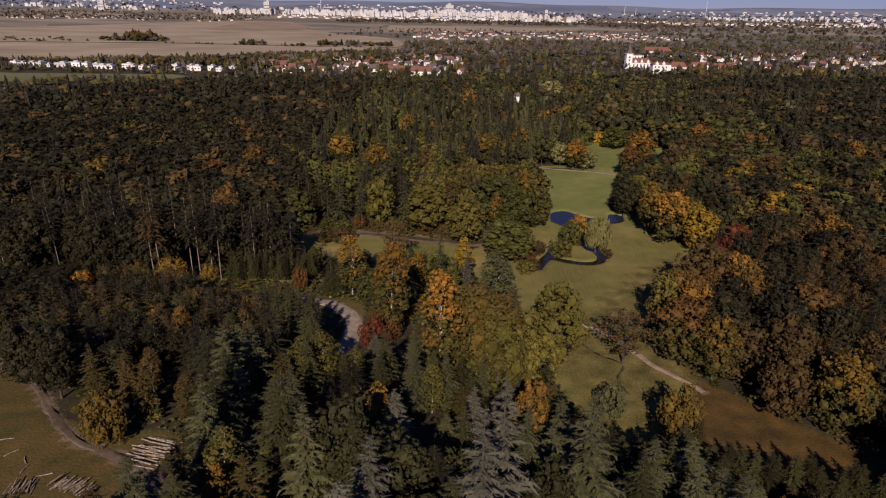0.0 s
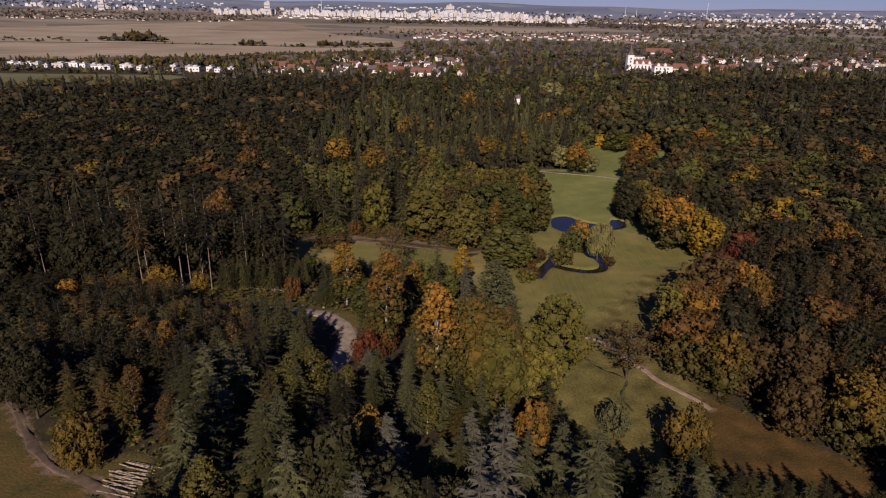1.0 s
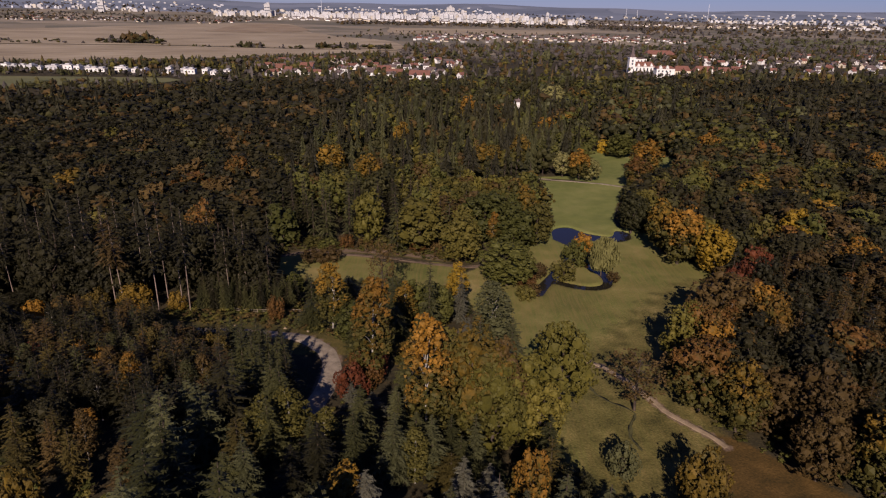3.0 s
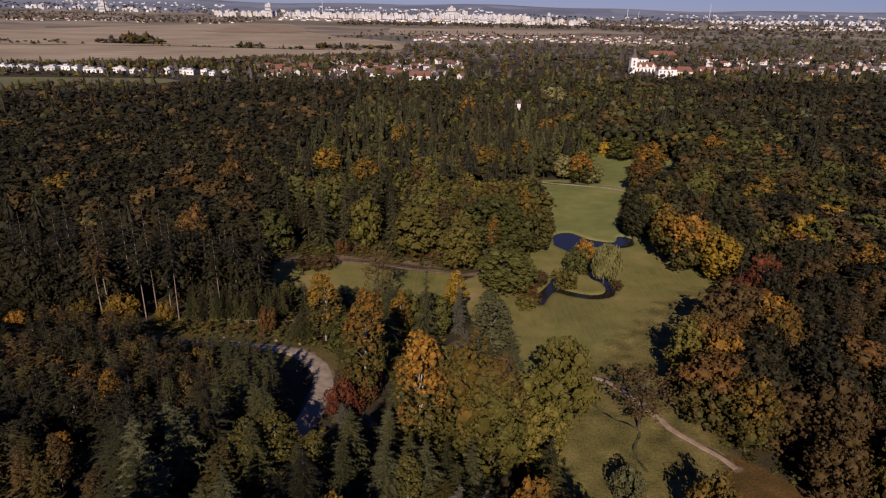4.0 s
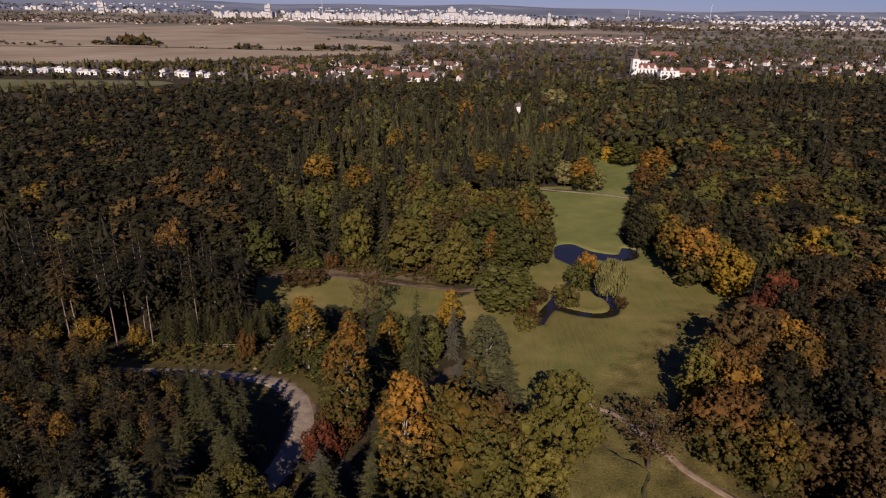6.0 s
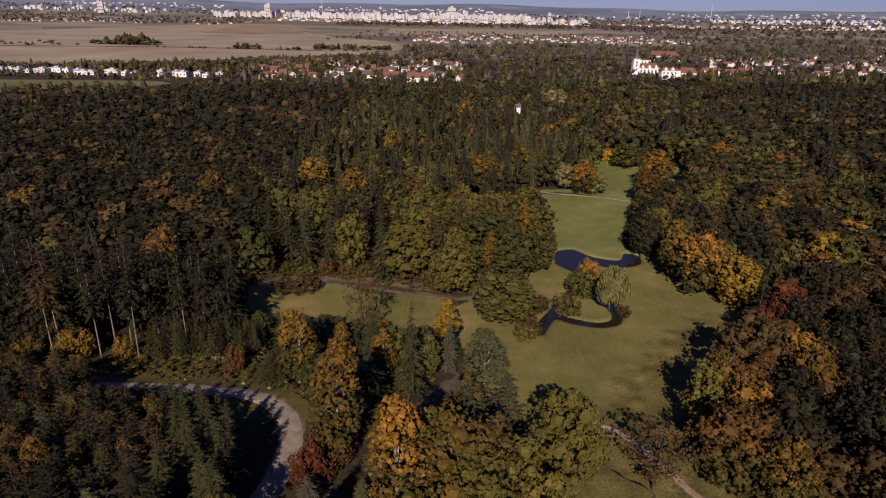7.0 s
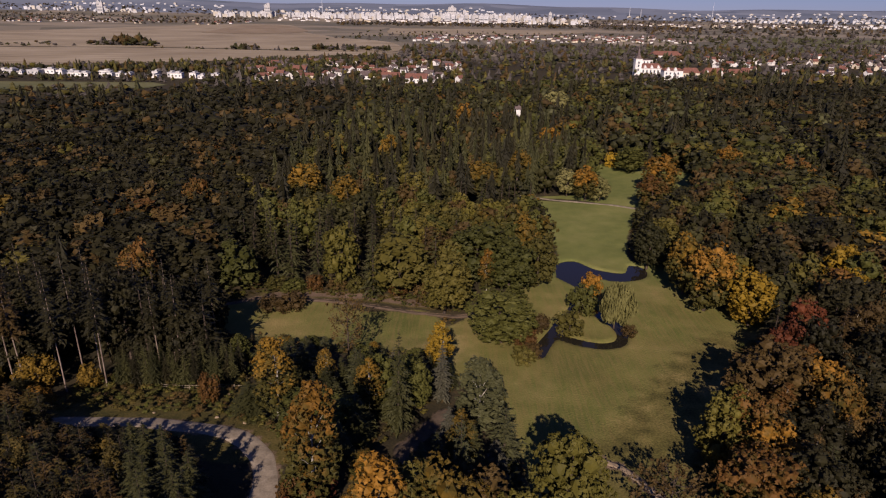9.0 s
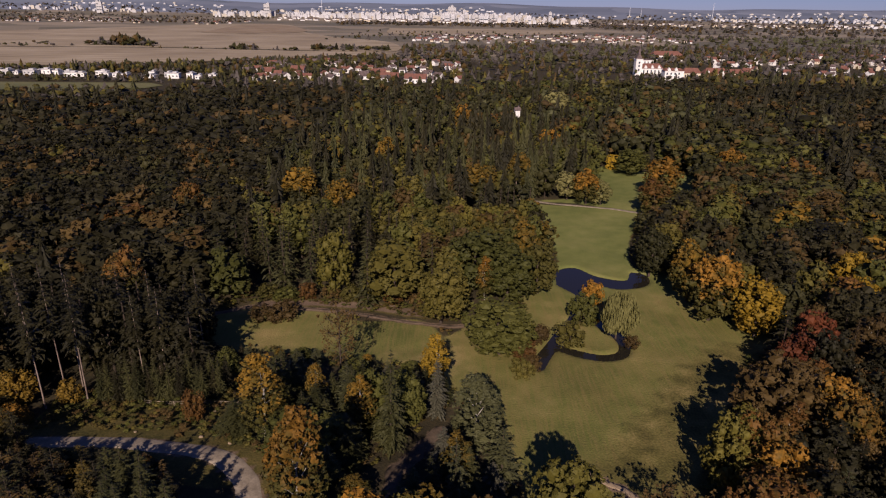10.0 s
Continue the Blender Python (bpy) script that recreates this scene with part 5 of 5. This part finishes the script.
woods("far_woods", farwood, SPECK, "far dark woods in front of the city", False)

# ---- houses ----


def house(x, y, long, deep, eaves, rise, turn, walls, roof, label, flat=False):
    root = new("house")
    z = float(land(x, y))
    root.matrix_basis = pose(x, y, z, 0, 0, turn)
    a, b = long / 2, deep / 2
    s = Shape().box(-a, -b, -0.5, a, b, eaves)
    if not flat:
        s.add([(-a, -b, eaves), (-a, b, eaves), (-a, 0, eaves + rise), (a, -b, eaves), (a, b, eaves), (a, 0, eaves + rise)], tris=[(0, 2, 1), (3, 4, 5)])
    part("wall", s.mesh("house_wall", walls), root)
    top = Shape()
    if flat:
        top.box(-a - 0.3, -b - 0.3, eaves, a + 0.3, b + 0.3, eaves + 0.4)
        top.box(-a * 0.1, -b * 0.6, eaves + 0.4, a * 0.6, b * 0.8, eaves + 1.9)
    else:
        top.gable(-a, -b, a, b, eaves + 0.2, rise)
    cover = part("roof", top.mesh("house_roof", roof), root)
    if not flat:
        part("chimney", Shape().box(a * 0.3, 0.3, eaves + rise * 0.5, a * 0.3 + 0.8, 1.1, eaves + rise + 1.0).mesh("chimney", TILE_DARK), cover)
    count = max(2, int(long / 4)) if y < 1250 else 0
    for k in range(count):
        wx = -a + long * (k + 0.5) / count
        part("window", Shape().box(wx - 0.8, -b - 0.06, eaves * 0.35, wx + 0.8, -b + 0.1, eaves * 0.35 + 1.5).mesh("window", GLASS), root)
    return tagged(root, label, "house", "town houses")


for k in range(22):
    x = -535 + 13.2 * k + rng.uniform(-4, 4)
    house(x, 803 + rng.uniform(-6, 26), rng.uniform(6, 15), rng.uniform(7, 11), rng.uniform(2.8, 5.8), 0, rng.uniform(-9, 9), WHITE if rng.random() < 0.7 else GREYWALL, FLATROOF, "white modern flat-roofed house", True)
for k in range(80):
    x, y = rng.uniform(-260, 40), rng.uniform(790, 1050)
    house(x, y, rng.uniform(7, 11), rng.uniform(6.5, 8.5), rng.uniform(3.5, 5.5), rng.uniform(2.2, 3.4), rng.uniform(-60, 60), WHITE if rng.random() < 0.75 else CREAM, TILE if rng.random() < 0.45 else TILE_DARK, "detached house with white walls and tiled roof")
for x, y, long, turn in ((-58, 806, 20, 4), (-28, 796, 24, -6), (-75, 850, 17, 10), (-205, 845, 16, 8), (-175, 872, 17, -10)):
    house(x, y, long, 11, 5, 5, turn, WHITE, TILE, "long house with a bright red tiled roof")
for k in range(170):
    x, y = rng.uniform(400, 1050), rng.uniform(890, 1400)
    house(x, y, rng.uniform(6, 11), rng.uniform(6, 8.5), rng.uniform(3.5, 5.5), rng.uniform(2.5, 4), rng.uniform(-60, 60), WHITE if rng.random() < 0.8 else CREAM, TILE if rng.random() < 0.4 else TILE_DARK, "town house with white walls and tiled roof")


def far_houses(name, rows, label):
    """Small houses too far off to count, in one mesh; rows of x, y, long, deep, eaves, rise, turn, roof."""
    vs, fs, idx, n = [], [], [], 0
    for x, y, long, deep, eaves, rise, turn, roof in rows:
        a, b = long / 2, deep / 2
        walls = Shape().box(-a, -b, -0.5, a, b, eaves).add([(-a, -b, eaves), (-a, b, eaves), (-a, 0, eaves + rise), (a, -b, eaves), (a, b, eaves), (a, 0, eaves + rise)], quads=[(0, 2, 1, 1), (3, 4, 5, 5)]).arrays()
        cover = Shape().gable(-a, -b, a, b, eaves + 0.2, rise).arrays()
        c, s = math.cos(radians(turn)), math.sin(radians(turn))
        for (v, _, q), m in ((walls, (0, 3, 4)[n % 3]), (cover, roof)):
            q = q[[len(set(f)) == 4 for f in q.tolist()]]
            vs.append(np.column_stack([v[:, 0] * c - v[:, 1] * s + x, v[:, 0] * s + v[:, 1] * c + y, v[:, 2] + float(land(x, y))]))
            fs.append(q + n)
            idx.append(np.full(len(q), m))
            n += len(v)
    me = mesh_of(name, np.concatenate(vs), [np.concatenate(fs)], [WHITE, TILE, TILE_DARK, GREYWALL, CREAM], np.concatenate(idx))
    return tagged(new(name, me), label, "village", kind="stuff")


rows = []
for k in range(170):
    x = rng.uniform(-80, 660)
    rows.append((x, 1780 + 0.3 * abs(x) + rng.uniform(-130, 330), rng.uniform(6, 11), rng.uniform(6, 9), rng.uniform(3, 4.5), rng.uniform(2, 4), rng.uniform(-40, 40), 1 if rng.random() < 0.35 else 2))
far_houses("village", rows, "small white village houses far across the fields")
rows = [(rng.uniform(-2000, -900), rng.uniform(2750, 3300), rng.uniform(6, 13), 8, rng.uniform(2.5, 4), 3, rng.uniform(-30, 30), 1 if rng.random() < 0.5 else 2) for k in range(90)]
rows += [(rng.uniform(-900, 2600), rng.uniform(3480, 3700), rng.uniform(9, 24), 11, rng.uniform(4, 9), 3, rng.uniform(-30, 30), 2) for k in range(220)]
far_houses("suburb", rows, "far suburban houses with white walls")

# ---- felled timber ----


def log_pile(x, y, turn, count, long, label):
    root = new("log_pile")
    root.matrix_basis = pose(x, y, float(land(x, y)), 0, 0, turn)
    g = np.random.default_rng(count)
    for k in range(count):
        r, a = g.uniform(0.08, 0.14), g.normal() * 0.08
        c = np.array((g.uniform(-0.6, 0.6), (k - count / 2) * 0.3 + g.normal() * 0.15, 0.14 + 0.3 * (k % 3) * g.random()))
        d = np.array((math.cos(a), math.sin(a), g.normal() * 0.03)) * g.uniform(0.35, 0.6) * long
        part("log", Shape().tube([c - d, c, c + d], [r, r * 0.92, r * 0.8], 7).mesh("log", TIMBER, smooth=True), root)
    return tagged(root, label, "log pile")


log_pile(-45.4, 82.2, 168, 22, 5.6, "loose pile of pale felled logs beside a track")
log_pile(-60.0, 73.4, 100, 12, 2.6, "row of short cut logs lying in a clearing")
log_pile(-53.0, 74.0, 70, 22, 2.6, "long stack of short cut logs beside the track")
for k, (x, y) in enumerate(((-69.5, 85), (-66.6, 81.5), (-62.3, 77.8), (-63.5, 80), (-70.5, 83.2), (-58.5, 76.5))):
    stick = Shape().tube([(-1.1, 0, 0.1), (0, 0.1, 0.12), (1.1, 0, 0.1)], [0.1, 0.09, 0.06], 6).mesh("branch", TIMBER, smooth=True)
    twig = new("fallen_branch", stick)
    twig.matrix_basis = pose(x, y, float(land(x, y)), 0, 0, 15 + 37 * k)
    tagged(twig, "pale fallen branch lying on rough grass", "branch", "fallen branches")

# ---- fence and stones by the road ----


def wooden_fence(points):
    root = new("wooden_fence")
    x0, y0 = points[0]
    root.matrix_basis = pose(x0, y0, float(land(x0, y0)))
    line = curve(points, 2.4)
    z = land(line[:, 0], line[:, 1]) - float(land(x0, y0))
    local = np.column_stack([line - (x0, y0), z])
    for p in local:
        part("post", Shape().tube([p + (0, 0, -0.2), p + (0, 0, 1.1)], [0.07, 0.06], 6).mesh("fence_post", TIMBER), root)
    for a, b in zip(local[:-1], local[1:]):
        for h in (0.45, 0.9):
            part("rail", Shape().tube([a + (0, 0, h), b + (0, 0, h)], [0.05, 0.045], 5).mesh("fence_rail", TIMBER), root)
    return tagged(root, "low weathered wooden rail fence on the bank", "fence")


wooden_fence([(-52, 169.5), (-46, 169.2), (-40, 169.6), (-33, 169.4)])


def boulder(x, y, size, seed):
    g = np.random.default_rng(seed)
    v = ICO_V * g.uniform(0.7, 1.1, (12, 1)) * (size, size * 0.8, size * 0.6) + (0, 0, size * 0.35)
    root = new("boulder", Shape().add(v, tris=ICO_F).mesh("boulder", FOOTPATH))
    root.matrix_basis = pose(x, y, float(land(x, y)), 0, 0, seed * 40)
    return tagged(root, "pale grey stone beside the gravel road", "stone", "roadside stones")


for k, (x, y, size) in enumerate(((-40, 158.4, 0.4), (-35.5, 155.9, 0.5), (-36.6, 166, 0.5), (-44.9, 163.8, 0.4), (-29.5, 153.6, 0.45), (-48, 157.2, 0.35))):
    boulder(x, y, size, k)

# ---- the castle at the edge of the forest ----


def castle(x, y, turn):
    root = new("castle")
    root.matrix_basis = pose(x, y, 0, 0, 0, turn)
    tower = part("tower", Shape().box(-4.2, -4.2, -1, 4.2, 4.2, 20).box(-4.6, -4.6, 20, 4.6, 4.6, 20.8).mesh("castle_tower", WHITE), root, "white square tower")
    part("spire", Shape().add([(-3.9, -3.9, 20.8), (3.9, -3.9, 20.8), (3.9, 3.9, 20.8), (-3.9, 3.9, 20.8), (-1.5, -1.5, 26), (1.5, -1.5, 26), (1.5, 1.5, 26), (-1.5, 1.5, 26), (0, 0, 38)], tris=[(4, 5, 8), (5, 6, 8), (6, 7, 8), (7, 4, 8)], quads=[(3, 2, 1, 0), (0, 1, 5, 4), (1, 2, 6, 5), (2, 3, 7, 6), (3, 0, 4, 7)]).mesh("spire", TILE_DARK), tower, "slender dark spire")
    for z in (6, 11, 15):
        part("window", Shape().box(-1, -4.75, z, 1, -4.0, z + 2.4).mesh("window", GLASS), tower)
    for x0, y0, x1, y1, e, r, walls, roof in ((5, -2, 33, 9, 9, 6, WHITE, TILE), (14, -58, 38, -46, 11, 3, WHITE, TILE), (40, -52, 62, -42, 8, 6, CREAM, TILE), (68, -50, 98, -38, 7, 7, WHITE, TILE), (101, -40, 124, -30, 7, 5, CREAM, TILE), (114, 255, 168, 271, 9, 7, WHITE, TILE), (50, 146, 76, 158, 9, 1.5, WHITE, TILE_DARK)):
        wing = part("wing", Shape().box(x0, y0, -1, x1, y1, e).mesh("castle_wing", walls), root)
        part("roof", Shape().hip(x0, y0, x1, y1, e, r, ridge=0.75).mesh("castle_roof", roof), wing, "tiled hipped roof")
        for k in range(int((x1 - x0) / 5)):
            for z in (2.5, e - 4.5):
                part("window", Shape().box(x0 + 2 + 5 * k, y0 - 0.08, z, x0 + 3.8 + 5 * k, y0 + 0.1, z + 2.4).mesh("window", GLASS), wing)
        if y0 < 40 and walls is WHITE:
            for k in range(max(1, int((x1 - x0) / 9))):
                gx = x0 + 5 + 9 * k
                v = [(gx - 2, y0 - 0.4, e - 0.5), (gx + 2, y0 - 0.4, e - 0.5), (gx + 2, y0 - 0.4, e + 0.8), (gx, y0 - 0.4, e + 4), (gx - 2, y0 - 0.4, e + 0.8)]
                v += [(x, y + 3.4, z) for x, y, z in v]
                part("gable", Shape().add(v, tris=[(2, 3, 4), (7, 9, 8)], quads=[(0, 1, 2, 4), (6, 5, 9, 7), (1, 6, 7, 2), (2, 7, 8, 3), (3, 8, 9, 4), (4, 9, 5, 0)]).mesh("gable", WHITE), wing, "white stepped gable")
    return tagged(root, "white castle with a square spired tower and red roofs", "castle")


castle(256, 935, 4)
house(55, 500, 3.4, 3.2, 15.4, 1.8, 10, WHITE, TILE_DARK, "small white tower house standing among forest trees")

# ---- the city on the horizon ----


def block(x, y, long, deep, high, walls, turn=0.0, label="white prefabricated apartment block far away"):
    root = new("apartment_block")
    root.matrix_basis = pose(x, y, float(land(x, y)) - 1, 0, 0, turn)
    a, b = long / 2, deep / 2
    part("wall", Shape().box(-a, -b, 0, a, b, high).mesh("block_wall", walls), root)
    part("roof", Shape().box(-a - 0.3, -b - 0.3, high, a + 0.3, b + 0.3, high + 1).box(-a * 0.3, -b * 0.5, high + 1, a * 0.3, b * 0.5, high + 4.5).mesh("block_roof", FLATROOF), root)
    for k in range(1, int(high / 15)):
        part("window_band", Shape().box(-a + 1.5, -b - 0.2, k * 15, a - 1.5, -b + 0.1, k * 15 + 4).mesh("window_band", GLASS), root)
    return tagged(root, label, "apartment block", "city blocks")


def estate(x0, x1, y, count, low, high, ochre=0.15):
    count = int(count * 3)
    for k in range(count):
        x = x0 + (x1 - x0) * (k + rng.uniform(0.1, 0.9)) / count
        r = rng.random()
        block(x, y + rng.uniform(-150, 170), rng.uniform(9, 26), 12, rng.uniform(low, high) * 0.9, PANEL_YELLOW if r < ochre else PANEL if r < 0.75 else GREYWALL, rng.uniform(-25, 25))


def far_estate(name, spans, label):
    """Housing blocks too far off to count, in one mesh; spans of x0, x1, y, count, low, high."""
    vs, fs, idx, n = [], [], [], 0
    for x0, x1, y, count, low, high in spans:
        for k in range(count):
            x, yy = x0 + (x1 - x0) * (k + rng.uniform(0.1, 0.9)) / count, y + rng.uniform(-150, 170)
            a, h, turn = rng.uniform(3, 12), rng.uniform(low, high), radians(rng.uniform(-25, 25))
            v, _, q = Shape().box(-a, -6.5, 0, a, 6.5, h).box(-a * 0.4, -3, h, a * 0.4, 3, h + 1.4).arrays()
            c, s = math.cos(turn), math.sin(turn)
            vs.append(np.column_stack([v[:, 0] * c - v[:, 1] * s + x, v[:, 0] * s + v[:, 1] * c + yy, v[:, 2] + float(land(x, yy)) - 1]))
            fs.append(q + n)
            idx.append(np.full(len(q), rng.integers(3)))
            n += len(v)
    me = mesh_of(name, np.concatenate(vs), [np.concatenate(fs)], [PANEL, GREYWALL, PANEL_YELLOW], np.concatenate(idx))
    return tagged(new(name, me), label, "housing estate", kind="stuff")


far_estate("housing_estate", [(-2600, -1500, 4600, 40, 4, 9), (-900, 300, 4650, 60, 4, 9), (1500, 2900, 4600, 60, 4, 9), (1560, 2700, 4100, 120, 6, 13), (2000, 2900, 3600, 50, 8, 14),  (-2500, -1700, 4050, 60, 9, 20), (-1600, 1500, 4250, 60, 5, 11)], "pale housing blocks spread along the horizon")
estate(-1290, -960, 3850, 12, 16, 28, 0.4)
estate(-900, -180, 3850, 30, 18, 32)
estate(-150, 420, 3700, 30, 24, 46)
estate(380, 760, 3700, 14, 14, 26, 0.3)
for x, high in ((-985, 88), (-1000, 80), (8, 82), (22, 92), (36, 80), (-1920, 78), (-1905, 72), (90, 66), (560, 60)):
    block(x, 3820, 16, 16, high * 0.8, GREYWALL, 5, "tall grey tower block above the housing estate")
for x, y, high in ((1535, 4050, 105), (1120, 4300, 62), (1190, 4300, 52), (-770, 4250, 120), (-2150, 4300, 130)):
    root = new("transmitter_mast")
    root.matrix_basis = pose(x, y, float(land(x, y)) - 1)
    part("shaft", Shape().tube([(0, 0, 0), (0, 0, high * 0.7), (0, 0, high)], [1.3, 0.8, 0.4], 8).mesh("mast", STEEL), root)
    tagged(root, "slender white transmitter mast on the skyline", "mast")
